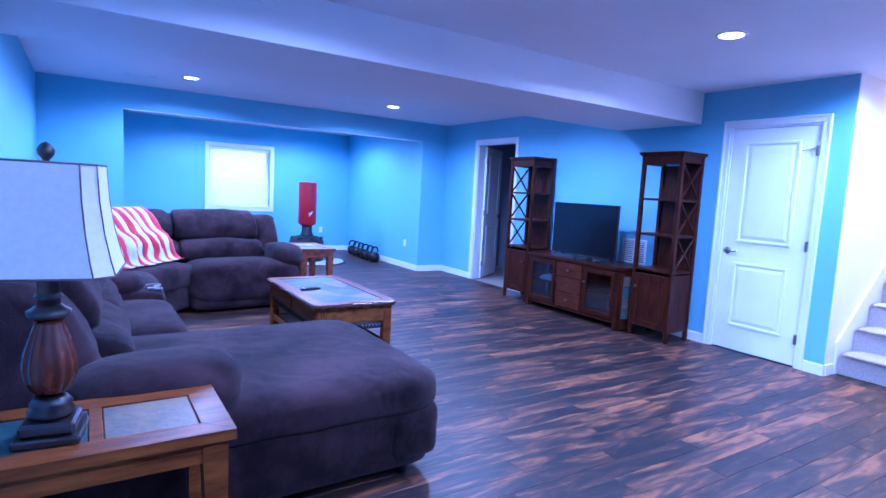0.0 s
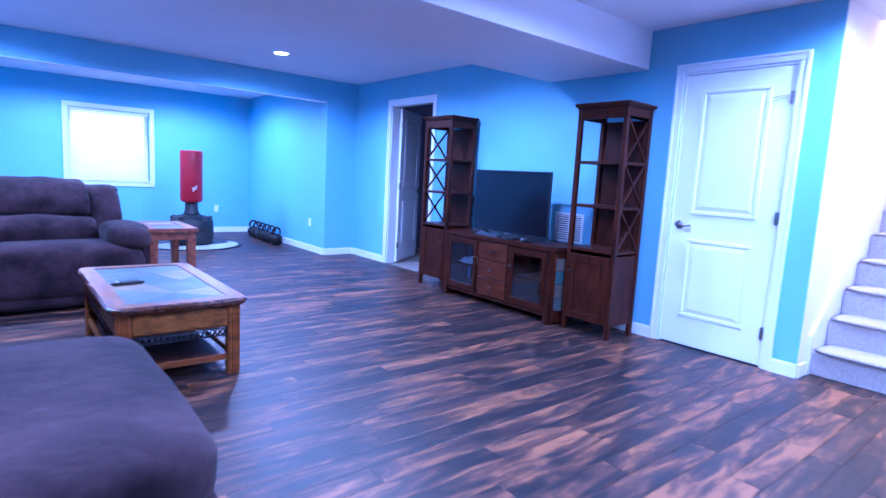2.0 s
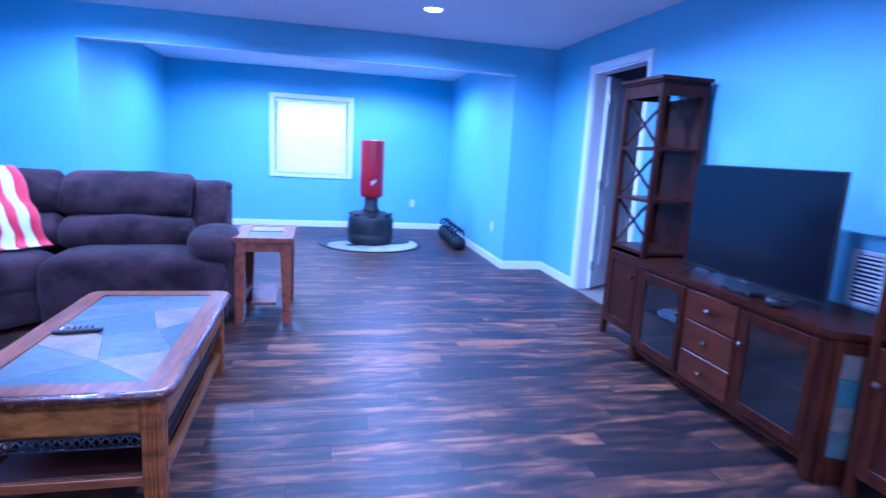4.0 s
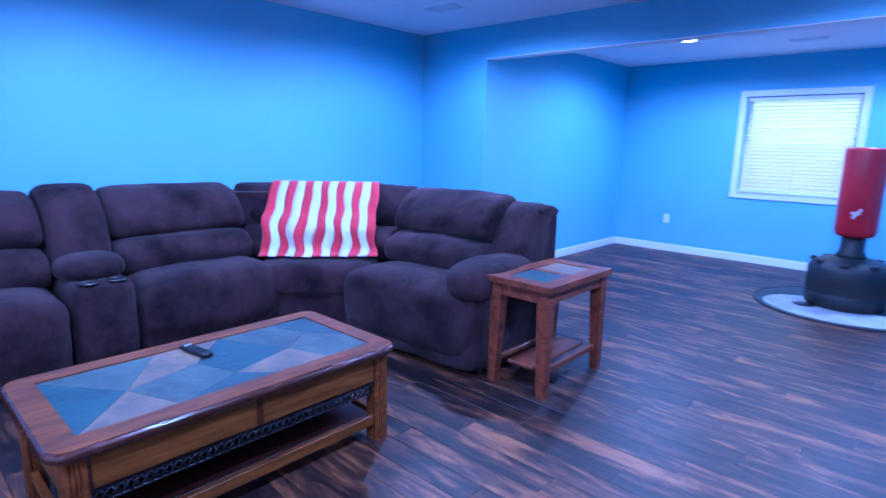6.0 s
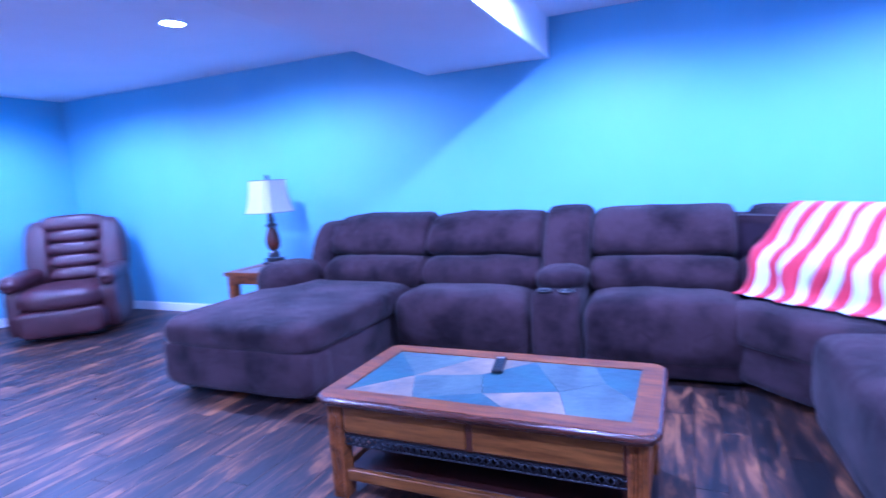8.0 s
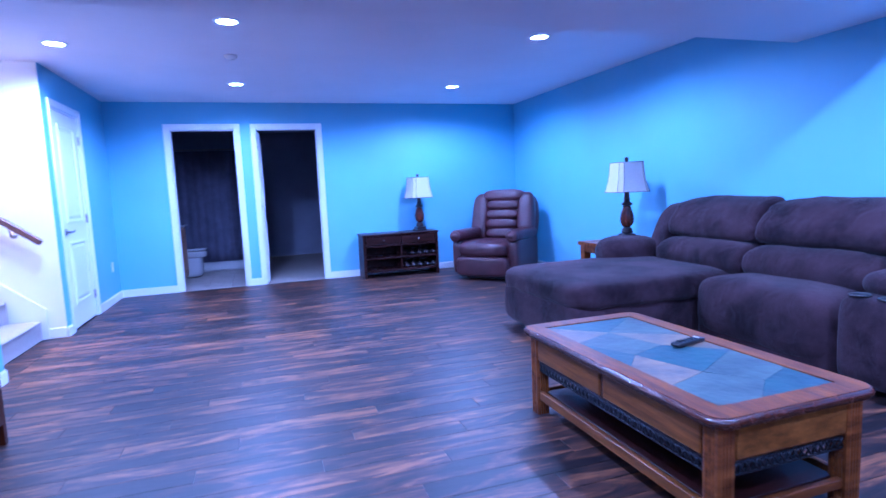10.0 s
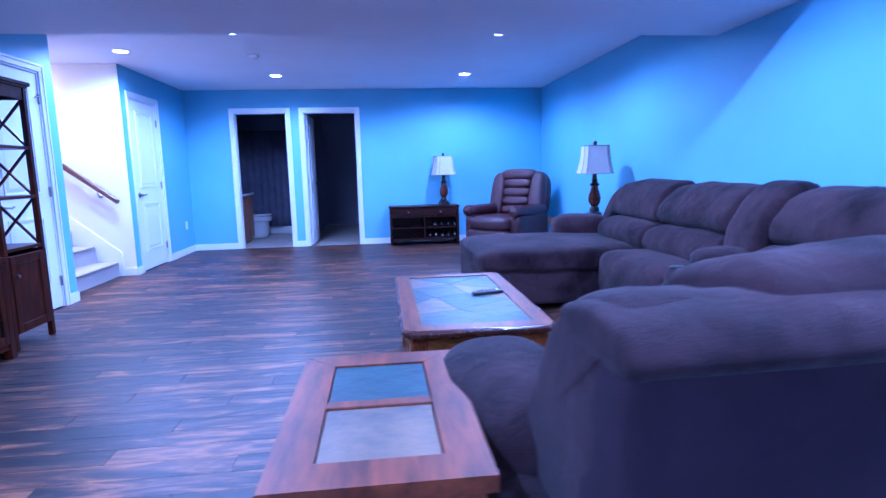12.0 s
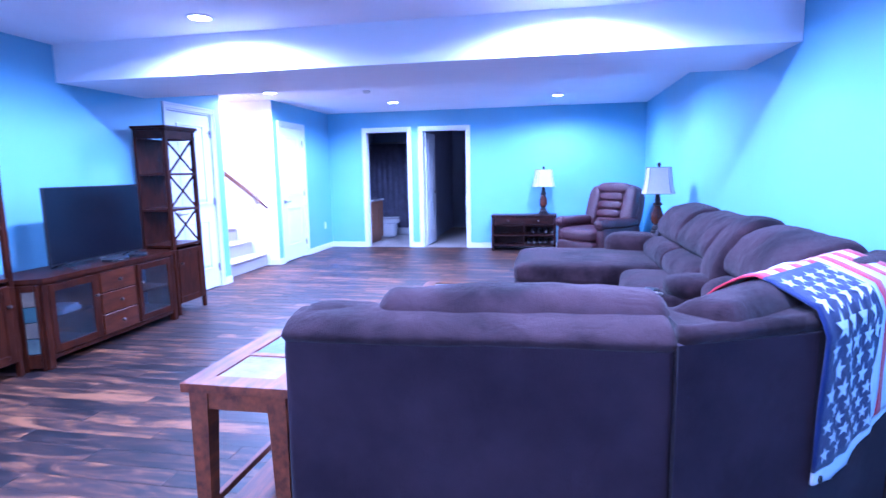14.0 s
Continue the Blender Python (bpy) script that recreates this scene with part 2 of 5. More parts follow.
# ---- building helpers ----
class Geo:
    """Collects faces and makes one mesh of them."""

    def __init__(self):
        self.v, self.f, self.s = [], [], []

    def add(self, verts, faces, smooth=False):
        n = len(self.v)
        self.v += [tuple(p) for p in verts]
        self.f += [tuple(i + n for i in f) for f in faces]
        self.s += [smooth] * len(faces)
        return self

    def box(self, x0, x1, y0, y1, z0, z1, b=0.004, m=None):
        c = ((x0 + x1) / 2, (y0 + y1) / 2, (z0 + z1) / 2)
        h = (abs(x1 - x0) / 2, abs(y1 - y0) / 2, abs(z1 - z0) / 2)
        b = min(b, *(k * 0.49 for k in h))
        bm = bmesh.new()
        bmesh.ops.create_cube(bm, size=1)
        for v in bm.verts:
            v.co = Vector([v.co[i] * 2 * h[i] + c[i] for i in range(3)])
        if b > 0:
            bmesh.ops.bevel(bm, geom=list(bm.edges), offset=b, segments=1, affect="EDGES")
        if m is not None:
            bmesh.ops.transform(bm, matrix=m, verts=bm.verts)
        bm.verts.index_update()
        self.add([v.co[:] for v in bm.verts], [[v.index for v in f.verts] for f in bm.faces])
        bm.free()
        return self

    def bar(self, a, b, w, h, bevel=0.003, up=(0, 0, 1)):
        """A square bar from a to b, w wide and h high."""
        a, b, up = Vector(a), Vector(b), Vector(up)
        d = (b - a).normalized()
        s = d.cross(up).normalized()
        u = s.cross(d)
        m = Matrix((( s.x, d.x, u.x, a.x), (s.y, d.y, u.y, a.y), (s.z, d.z, u.z, a.z), (0, 0, 0, 1)))
        return self.box(-w / 2, w / 2, 0, (b - a).length, -h / 2, h / 2, bevel, m)

    def lathe(self, profile, c=(0, 0, 0), n=24, m=None, flute=0.0, flutes=10, ring=False):
        rings = []
        for r, z in profile:
            ring = []
            for i in range(n):
                a = 2 * math.pi * i / n
                k = r * (1 + flute * math.cos(flutes * a)) if flute else r
                p = Vector((k * math.cos(a), k * math.sin(a), z))
                p = (m @ p) if m is not None else p
                ring.append((p.x + c[0], p.y + c[1], p.z + c[2]))
            rings.append(ring)
        verts = [p for ring in rings for p in ring]
        faces = [(j * n + i, j * n + (i + 1) % n, (j + 1) * n + (i + 1) % n, (j + 1) * n + i) for j in range(len(rings) - 1) for i in range(n)]
        if ring:
            k = (len(rings) - 1) * n
            faces += [(k + i, k + (i + 1) % n, (i + 1) % n, i) for i in range(n)]
        else:
            faces += [tuple(reversed(range(n))), tuple((len(rings) - 1) * n + i for i in range(n))]
        return self.add(verts, faces, True)

    def soft(self, x0, x1, y0, y1, z0, z1, p=4.0, n=10, lump=0.008, m=None, seed=0.0, pz=None):
        """A cushion: a rounded block, fuller for a higher p."""
        c = Vector(((x0 + x1) / 2, (y0 + y1) / 2, (z0 + z1) / 2))
        h = ((x1 - x0) / 2, (y1 - y0) / 2, (z1 - z0) / 2)
        pz = pz or p
        index, verts, faces = {}, [], []

        def vert(q):
            key = tuple(round(k, 5) for k in q)
            if key not in index:
                a, b, d = [max(1e-9, abs(k)) for k in q]
                lo, hi = 0.3, 1.5
                for _ in range(26):
                    mid = (lo + hi) / 2
                    val = ((a * mid) ** p + (b * mid) ** p) ** (pz / p) + (d * mid) ** pz
                    lo, hi = (mid, hi) if val < 1 else (lo, mid)
                w = Vector([q[i] * lo * h[i] for i in range(3)]) + c
                g = noise.noise(w * 5.0 + Vector((seed, seed * 2, 0))) + 0.5 * noise.noise(w * 13.0 + Vector((seed, 0, seed)))
                w += (w - c).normalized() * g * lump
                if m is not None:
                    w = m @ w
                index[key] = len(verts)
                verts.append(w[:])
            return index[key]

        for ax in range(3):
            for sg in (-1, 1):
                for i in range(n):
                    for j in range(n):
                        quad = []
                        for di, dj in ((0, 0), (1, 0), (1, 1), (0, 1)):
                            q = [0.0, 0.0, 0.0]
                            q[ax] = float(sg)
                            q[(ax + 1) % 3] = math.sin((2 * (i + di) / n - 1) * math.pi / 2 * 0.98) / math.sin(math.pi / 2 * 0.98)
                            q[(ax + 2) % 3] = math.sin((2 * (j + dj) / n - 1) * math.pi / 2 * 0.98) / math.sin(math.pi / 2 * 0.98)
                            quad.append(vert(q))
                        faces.append(tuple(quad) if sg > 0 else tuple(reversed(quad)))
        return self.add(verts, faces, True)

    def pad(self, prof, y0, y1, r=0.05, crown=0.008, lump=0.006, seed=0.0, m=None, ny=22, sag=0.0, pleat=0.0):
        """A cushion swept along y from a closed side profile (x, z); its ends are rounded by r, its middle swells by crown, its top sags
        between the ends and small pleats run in from both ends."""
        loop = [Vector((x, 0, z)) for x, z in prof]
        n, fine = len(loop), []
        for i in range(n):
            a, b, c, d = loop[i - 1], loop[i], loop[(i + 1) % n], loop[(i + 2) % n]
            for k in range(4):
                t = k / 4
                fine.append(0.5 * ((2 * b) + (c - a) * t + (2 * a - 5 * b + 4 * c - d) * t * t + (3 * b - a - 3 * c + d) * t ** 3))
        n = len(fine)
        mid = sum(fine, Vector()) / n
        area = sum(fine[i].x * fine[(i + 1) % n].z - fine[(i + 1) % n].x * fine[i].z for i in range(n))
        out = []
        for i in range(n):
            t = fine[(i + 1) % n] - fine[i - 1]
            o = Vector((t.z, 0, -t.x)).normalized()
            out.append(o if area > 0 else -o)
        width = y1 - y0
        ys = [r * (1 - math.cos(math.pi / 2 * k / 6)) for k in range(6)]
        ys = [y0 + y for y in ys] + [y0 + r + (width - 2 * r) * k / ny for k in range(ny + 1)] + [y1 - y for y in reversed(ys)]
        zs = [p.z for p in fine]
        lo, hi = min(zs), max(zs)
        verts = []
        for y in ys:
            e = min(y - y0, y1 - y)
            inset = r * (1 - math.sqrt(max(0.0, 1 - (1 - min(1.0, e / r)) ** 2)))
            u = math.sin(math.pi * (y - y0) / width)
            for p, o in zip(fine, out):
                w = Vector((p.x, y, p.z)) + Vector((seed, seed * 2, 0))
                g = noise.noise(w * 4.0) + 0.5 * noise.noise(w * 11.0)
                f = noise.noise(Vector((w.x * 26, w.y * 3, w.z * 26))) * pleat * math.exp(-e / 0.07)
                k = -inset + crown * u + lump * g * min(1, e / r + 0.3) + f
                q = Vector((p.x, y, p.z)) + o * k
                if sag and p.z > mid.z:
                    q.z -= sag * math.exp(-e / 0.09) * (p.z - mid.z) / (hi - mid.z)
                verts.append((m @ q if m is not None else q)[:])
        faces = [(j * n + i, j * n + (i + 1) % n, (j + 1) * n + (i + 1) % n, (j + 1) * n + i) for j in range(len(ys) - 1) for i in range(n)]
        k = len(verts)
        for row, y in ((0, ys[0]), (len(ys) - 1, ys[-1])):
            c = Vector((mid.x, y, mid.z))
            verts.append((m @ c if m is not None else c)[:])
            faces += [(row * n + i, row * n + (i + 1) % n, k) for i in range(n)]
            k += 1
        return self.add(verts, faces, True)

    def tube(self, pts, r, n=8):
        pts = [Vector(p) for p in pts]
        verts, faces = [], []
        for k, p in enumerate(pts):
            d = (pts[min(k + 1, len(pts) - 1)] - pts[max(k - 1, 0)]).normalized()
            s = d.cross(Vector((0.13, 0.21, 0.97)))
            s = (s if s.length > 0.05 else d.cross(Vector((1, 0, 0)))).normalized()
            u = s.cross(d)
            verts += [(p + r * (math.cos(2 * math.pi * i / n) * s + math.sin(2 * math.pi * i / n) * u))[:] for i in range(n)]
        faces = [(j * n + i, j * n + (i + 1) % n, (j + 1) * n + (i + 1) % n, (j + 1) * n + i) for j in range(len(pts) - 1) for i in range(n)]
        faces += [tuple(reversed(range(n))), tuple((len(pts) - 1) * n + i for i in range(n))]
        return self.add(verts, faces, True)

    def prism(self, poly, z0, z1):
        n = len(poly)
        verts = [(x, y, z0) for x, y in poly] + [(x, y, z1) for x, y in poly]
        faces = [tuple(reversed(range(n))), tuple(range(n, 2 * n))] + [(i, (i + 1) % n, n + (i + 1) % n, n + i) for i in range(n)]
        return self.add(verts, faces)

    def sheet(self, rows, thick=0.006):
        """A cloth through rows of points, with a thickness."""
        nr, nc = len(rows), len(rows[0])
        top, low = [], []
        for i in range(nr):
            for j in range(nc):
                a = Vector(rows[min(i + 1, nr - 1)][j]) - Vector(rows[max(i - 1, 0)][j])
                b = Vector(rows[i][min(j + 1, nc - 1)]) - Vector(rows[i][max(j - 1, 0)])
                nm = a.cross(b).normalized() * thick / 2
                top.append((Vector(rows[i][j]) + nm)[:])
                low.append((Vector(rows[i][j]) - nm)[:])
        k = nr * nc
        faces = []
        for i in range(nr - 1):
            for j in range(nc - 1):
                q = (i * nc + j, i * nc + j + 1, (i + 1) * nc + j + 1, (i + 1) * nc + j)
                faces += [tuple(reversed(q)), tuple(x + k for x in q)]
        edge = [j for j in range(nc)] + [i * nc + nc - 1 for i in range(1, nr)] + [(nr - 1) * nc + j for j in range(nc - 2, -1, -1)] + [i * nc for i in range(nr - 2, 0, -1)]
        for a, b in zip(edge, edge[1:] + edge[:1]):
            faces.append((a, b, b + k, a + k))
        return self.add(top + low, faces, True)

    def mesh(self, name, material):
        me = bpy.data.meshes.new(name)
        me.from_pydata(self.v, [], self.f)
        me.polygons.foreach_set("use_smooth", self.s)
        me.materials.append(material)
        me.update()
        bm = bmesh.new()
        bm.from_mesh(me)
        bmesh.ops.recalc_face_normals(bm, faces=bm.faces)
        bm.to_mesh(me)
        bm.free()
        return me

    def part(self, name, material, parent=None, label="", kind="", at=None):
        ob = new(name, self.mesh(name, material))
        if parent:
            ob.parent = parent
        if at:
            ob.location = at
        return tagged(ob, label=label, kind=kind)


def thing(name, label, category, at=(0, 0, 0), turn=0, group="", kind=""):
    e = new(name)
    e.empty_display_size = 0.1
    e.matrix_basis = pose(*at, 0, 0, turn)
    return tagged(e, label=label, category=category, group=group, kind=kind)


def structure(name, geo, material, label, category):
    return tagged(geo.part(name, material), label=label, category=category, kind="structure")


def pane_mat():
    m = bpy.data.materials.new("cabinet_glass")
    m.use_nodes = True
    nt = m.node_tree
    out = nt.nodes["Material Output"]
    g, t, x = nt.nodes.new("ShaderNodeBsdfGlossy"), nt.nodes.new("ShaderNodeBsdfTransparent"), nt.nodes.new("ShaderNodeMixShader")
    g.inputs["Roughness"].default_value = 0.05
    t.inputs[0].default_value = (0.55, 0.60, 0.66, 1)
    x.inputs[0].default_value = 0.10
    nt.links.new(t.outputs[0], x.inputs[1])
    nt.links.new(g.outputs[0], x.inputs[2])
    nt.links.new(x.outputs[0], out.inputs[0])
    return m


PANE = pane_mat()
EDGEWOOD = mat("dark_moulded_edge", (0.085, 0.022, 0.008), 0.26, dark=(0.035, 0.009, 0.004), scale=5, stretch=(7, 1, 7), bump=0.08, bscale=40, coat=0.5)
DRAWERWOOD = mat("amber_drawer_wood", (0.23, 0.080, 0.011), 0.38, dark=(0.065, 0.020, 0.003), scale=4, stretch=(4, 1, 9), bump=0.08, bscale=40, coat=0.03, spec=0.3)
CHERRYDARK = mat("cherry_drawer", (0.085, 0.020, 0.006), 0.36, dark=(0.034, 0.008, 0.003), scale=5, stretch=(5, 1, 5), bump=0.08, bscale=50, coat=0.03, spec=0.2)
PEWTER = mat("dark_pewter", (0.10, 0.085, 0.075), 0.38, metal=1.0, var=0.1, scale=30, bump=0.05)

# ---- large structure ----
W, L, D, AX0, AX1 = 5.475, 9.165, 12.155, 0.845, 5.015
T = 0.12
HEAD, BEAM_Z, BEAM0, BEAM1 = 2.10, 2.105, 4.65, 5.65
ST0, ST1 = 2.065, 3.36


def wall_along_y(g, x0, x1, y0, y1, z1, holes=()):
    """A wall between y0 and y1 with holes (ya, yb, za, zb)."""
    y = y0
    for a, b, za, zb in sorted(holes):
        g.box(x0, x1, y, a, 0, z1, 0)
        g.box(x0, x1, a, b, zb, z1, 0)
        if za > 0:
            g.box(x0, x1, a, b, 0, za, 0)
        y = b
    return g.box(x0, x1, y, y1, 0, z1, 0)


def wall_along_x(g, y0, y1, x0, x1, z1, holes=()):
    x = x0
    for a, b, za, zb in sorted(holes):
        g.box(x, a, y0, y1, 0, z1, 0)
        g.box(a, b, y0, y1, zb, z1, 0)
        if za > 0:
            g.box(a, b, y0, y1, 0, za, 0)
        x = b
    return g.box(x, x1, y0, y1, 0, z1, 0)


DOOR_H = 2.065
CD, C2, DW = (3.578, 4.345), (1.09, 1.87), (7.39, 8.27)
BATH, BED = (3.99, 4.77), (2.945, 3.74)
WIN = (2.33, 3.42, 0.825, 1.92)

structure("wall_left", Geo().box(-T, 0, -T, L + T, 0, 2.55, 0), PAINT, "long turquoise painted drywall behind the sofa", "wall")
structure("wall_back", wall_along_x(Geo(), -T, 0, 0, W, 2.55, [(*BED, 0, DOOR_H), (*BATH, 0, DOOR_H)]), PAINT, "turquoise drywall with two open doorways", "wall")
structure("wall_closet", wall_along_y(Geo(), W, W + T, -T, ST0 - 0.005, 2.55, [(*C2, 0, DOOR_H)]), PAINT, "turquoise drywall beside the stair foot", "wall")
structure("wall_television", wall_along_y(Geo(), W, W + T, ST1 + 0.005, L + T, 2.55, [(*CD, 0, DOOR_H - 0.017), (*DW, 0, DOOR_H)]), PAINT, "turquoise drywall behind the television stand", "wall")
g = Geo().box(0, AX0 - T, L, L + T, 0, 2.55, 0).box(AX1 + T, W, L, L + T, 0, 2.55, 0).box(AX0, AX1, L, L + T, HEAD + 0.006, 2.55, 0)
structure("wall_alcove_header", g, PAINT, "turquoise return walls and header over the alcove opening", "wall")
g = Geo().box(AX0 - T, AX0, L, D, 0, 2.55, 0).box(AX1, AX1 + T, L, D, 0, 2.55, 0)
structure("wall_alcove_sides", g, PAINT, "turquoise side walls of the exercise alcove", "wall")
structure("wall_window", wall_along_x(Geo(), D, D + 0.2, AX0 - T, AX1 + T, 2.55, [WIN]), PAINT, "turquoise drywall with one small window", "wall")
structure("alcove_soffit", Geo().box(AX0, AX1, L - 0.001, L + T + 0.001, HEAD, HEAD + 0.006, 0), CEILM, "white underside of the alcove header", "soffit")
structure("ceiling", Geo().box(-T, W + T, -T, L + T / 2, CEIL, CEIL + 0.1, 0).box(W + T, 6.15, ST0 - 0.1, ST1 + 0.1, CEIL, CEIL + 0.1, 0), CEILM, "smooth white basement ceiling", "ceiling")
structure("ceiling_alcove", Geo().box(AX0 - T, AX1 + T, L + T, D + 0.2, ALC_CEIL, ALC_CEIL + 0.1, 0), CEILM, "smooth white ceiling of the alcove", "ceiling")
structure("beam", Geo().box(0.001, W - 0.001, BEAM0, BEAM1, BEAM_Z, CEIL + 0.01, 0.003), CEILM, "wide white boxed ceiling beam across the room", "ceiling beam")
structure("subfloor", Geo().box(-T, W + T, -T, L + T, -0.1, -0.008, 0).box(AX0 - T, AX1 + T, L, D + 0.2, -0.099, -0.0075, 0), SUB, "dark underlay in the joints of the planks", "floor")

# ---- baseboards ----
def baseboard(g, x0, y0, x1, y1, nx, ny):
    h, t = 0.092, 0.014
    if x0 == x1:
        a, b = sorted((x0, x0 + nx * t))
        g.box(a, b, y0, y1, 0, h - 0.012, 0)
        a, b = sorted((x0, x0 + nx * t * 0.6))
        g.box(a, b, y0, y1, h - 0.012, h, 0.002)
    else:
        a, b = sorted((y0, y0 + ny * t))
        g.box(x0, x1, a, b, 0, h - 0.012, 0)
        a, b = sorted((y0, y0 + ny * t * 0.6))
        g.box(x0, x1, a, b, h - 0.012, h, 0.002)


C = 0.062
runs = [((0, 0.014, 0, L), 1, 0), ((0.014, 0, BED[0] - C, 0), 0, 1), ((BED[1] + C, 0, BATH[0] - C, 0), 0, 1), ((BATH[1] + C, 0, W - 0.014, 0), 0, 1),
        ((W, 0, W, C2[0] - C), -1, 0), ((W, C2[1] + C, W, ST0), -1, 0), ((W, ST1, W, CD[0] - C), -1, 0), ((W, CD[1] + C, W, DW[0] - C), -1, 0),
        ((W, DW[1] + C, W, L), -1, 0), ((0.014, L, AX0, L), 0, -1), ((AX1, L, W - 0.014, L), 0, -1), ((AX0, L, AX0, D), 1, 0), ((AX1, L, AX1, D), -1, 0),
        ((AX0 + 0.014, D, AX1 - 0.014, D), 0, -1)]
for (x0, y0, x1, y1), nx, ny in runs:
    g = Geo()
    if nx and x0 != x1:
        x1 = x0
        y0, y1 = 0.014, L
    baseboard(g, x0, y0, x1, y1, nx, ny)
    structure("baseboard", g, TRIM, "white painted baseboard", "baseboard")


# ---- door casings, doors ----
def casing(side, a, b, h, flip=1, wall=0.0):
    """White casing round an opening; side 'x': the wall stands at x = wall and its room lies towards -x (flip -1) or +x."""
    g = Geo()
    t = 0.018

    def bx(u0, u1, z0, z1, d0, d1, bev=0.004):
        d0, d1 = sorted((wall + flip * d0, wall + flip * d1))
        if side == "x":
            g.box(d0, d1, u0, u1, z0, z1, bev)
        else:
            g.box(u0, u1, d0, d1, z0, z1, bev)
    for u0, u1, s in ((a - C, a, -1), (b, b + C, 1)):
        bx(u0, u1, 0, h, 0, t * 0.7)
        o = (u0, u0 + 0.02) if s < 0 else (u1 - 0.02, u1)
        bx(*o, 0, h + C - 0.02, t * 0.7, t * 1.1)
    bx(a - C, b + C, h, h + C, 0, t * 0.7)
    bx(a - C, b + C, h + C - 0.02, h + C, t * 0.7, t * 1.1)
    bx(a, a + 0.018, 0, h, -T, 0.0)
    bx(b - 0.018, b, 0, h, -T, 0.0)
    bx(a + 0.018, b - 0.018, h - 0.018, h, -T, 0.0)
    return g


def lever(parent, at, out, along):
    """A round rose with a lever. out: unit way out of the door; along: way of the lever."""
    o, a = Vector(out), Vector(along)
    m = o.to_track_quat("Z", "Y").to_matrix()
    rose = Geo().lathe([(0.0, 0), (0.032, 0), (0.034, 0.006), (0.024, 0.013), (0.012, 0.016), (0.011, 0.045), (0.0, 0.047)], at, 18, m)
    h = rose.part("handle", CHROME, parent, "satin nickel lever handle")
    p = Vector(at) + o * 0.043
    Geo().tube([p - a * 0.012, p + a * 0.03, p + a * 0.07 + Vector((0, 0, -0.004)), p + a * 0.105 + Vector((0, 0, 0.006))], 0.0085).part("lever", CHROME, h)


def leaf(parent, w, h, t=0.035):
    """A two-panel door leaf in the plane y = 0, from x = 0 to w, proud of both faces."""
    g = Geo().box(0, w, -t / 2, t / 2, 0.012, h, 0.003)
    ob = g.part("door_leaf", TRIM, parent)
    for z0, z1 in ((0.235, 0.825), (1.01, h - 0.115)):
        for s in (-1, 1):
            p = Geo()
            x0, x1, f = 0.13, w - 0.13, s * t / 2
            lo, hi = sorted((f, f + s * 0.011))
            for q in ((x0, x1, z0, z0 + 0.024), (x0, x1, z1 - 0.024, z1), (x0, x0 + 0.024, z0 + 0.024, z1 - 0.024), (x1 - 0.024, x1, z0 + 0.024, z1 - 0.024)):
                p.box(q[0], q[1], lo, hi, q[2], q[3], 0.009)
            a, b, c = 0.034, 0.062, f + s * 0.008
            ring4 = [(x0 + a, f, z0 + a), (x1 - a, f, z0 + a), (x1 - a, f, z1 - a), (x0 + a, f, z1 - a), (x0 + b, c, z0 + b), (x1 - b, c, z0 + b), (x1 - b, c, z1 - b), (x0 + b, c, z1 - b)]
            p.add(ring4, [(0, 1, 5, 4), (1, 2, 6, 5), (2, 3, 7, 6), (3, 0, 4, 7), (4, 5, 6, 7)])
            p.part("panel_moulding", TRIM, parent)
    return ob


def hinges(parent, at, zs, out):
    for z in zs:
        Geo().tube([(at[0], at[1], z - 0.045), (at[0], at[1], z + 0.045)], 0.007).box(at[0] - 0.012, at[0] + 0.012, at[1] - 0.012, at[1] + 0.012, z - 0.04, z + 0.04, 0.002).part("hinge", CHROME, parent)


structure("door_frame", casing("x", *CD, DOOR_H - 0.017, -1, W), TRIM, "white painted casing round a closet door", "door frame")
structure("door_frame", casing("x", *C2, DOOR_H, -1, W), TRIM, "white painted casing round a closet door", "door frame")
structure("door_frame", casing("x", *DW, DOOR_H, -1, W), TRIM, "white painted casing round an open doorway", "door frame")
structure("door_frame", casing("y", *BATH, DOOR_H, 1, 0), TRIM, "white painted casing round the bathroom doorway", "door frame")
structure("door_frame", casing("y", *BED, DOOR_H, 1, 0), TRIM, "white painted casing round the dark bedroom doorway", "door frame")

for (a, b), lab in ((CD, "closed white two-panel closet door beside the stair"), (C2, "closed white two-panel door near the corner of the room")):
    e = thing("closet_door", lab, "door", (W + 0.024, b - 0.02, 0), -90)
    leaf(e, b - a - 0.04, DOOR_H - (0.039 if a == CD[0] else 0.022))
    lever(e, (0.060, -0.0175, 0.925), (0, -1, 0), (1, 0, 0))
    hinges(e, (b - a - 0.042, -0.022), (0.24, 1.03, 1.82), None)
    g = Geo().bar((b - a - 0.06, -0.03, 1.84), (b - a - 0.15, -0.055, 1.82), 0.012, 0.006).bar((b - a - 0.06, -0.03, 1.86), (b - a - 0.06, -0.03, 1.75), 0.02, 0.006)
    g.part("door_stop", CHROME, e, "small bent metal hinge stop")
e = thing("bedroom_door", "white door standing open into the dark bedroom", "door", (BED[1] - 0.03, -T - 0.01, 0), -91)
leaf(e, 0.74, DOOR_H - 0.03)
hinges(e, (0.0, 0.02), (0.24, 1.03, 1.82), None)
lever(e, (0.68, -0.0175, 0.96), (0, -1, 0), (-1, 0, 0))
e = thing("utility_door", "white door standing open into the dark room beyond", "door", (W + T + 0.01, DW[1] - 0.03, 0), 35)
leaf(e, 0.80, DOOR_H - 0.03)
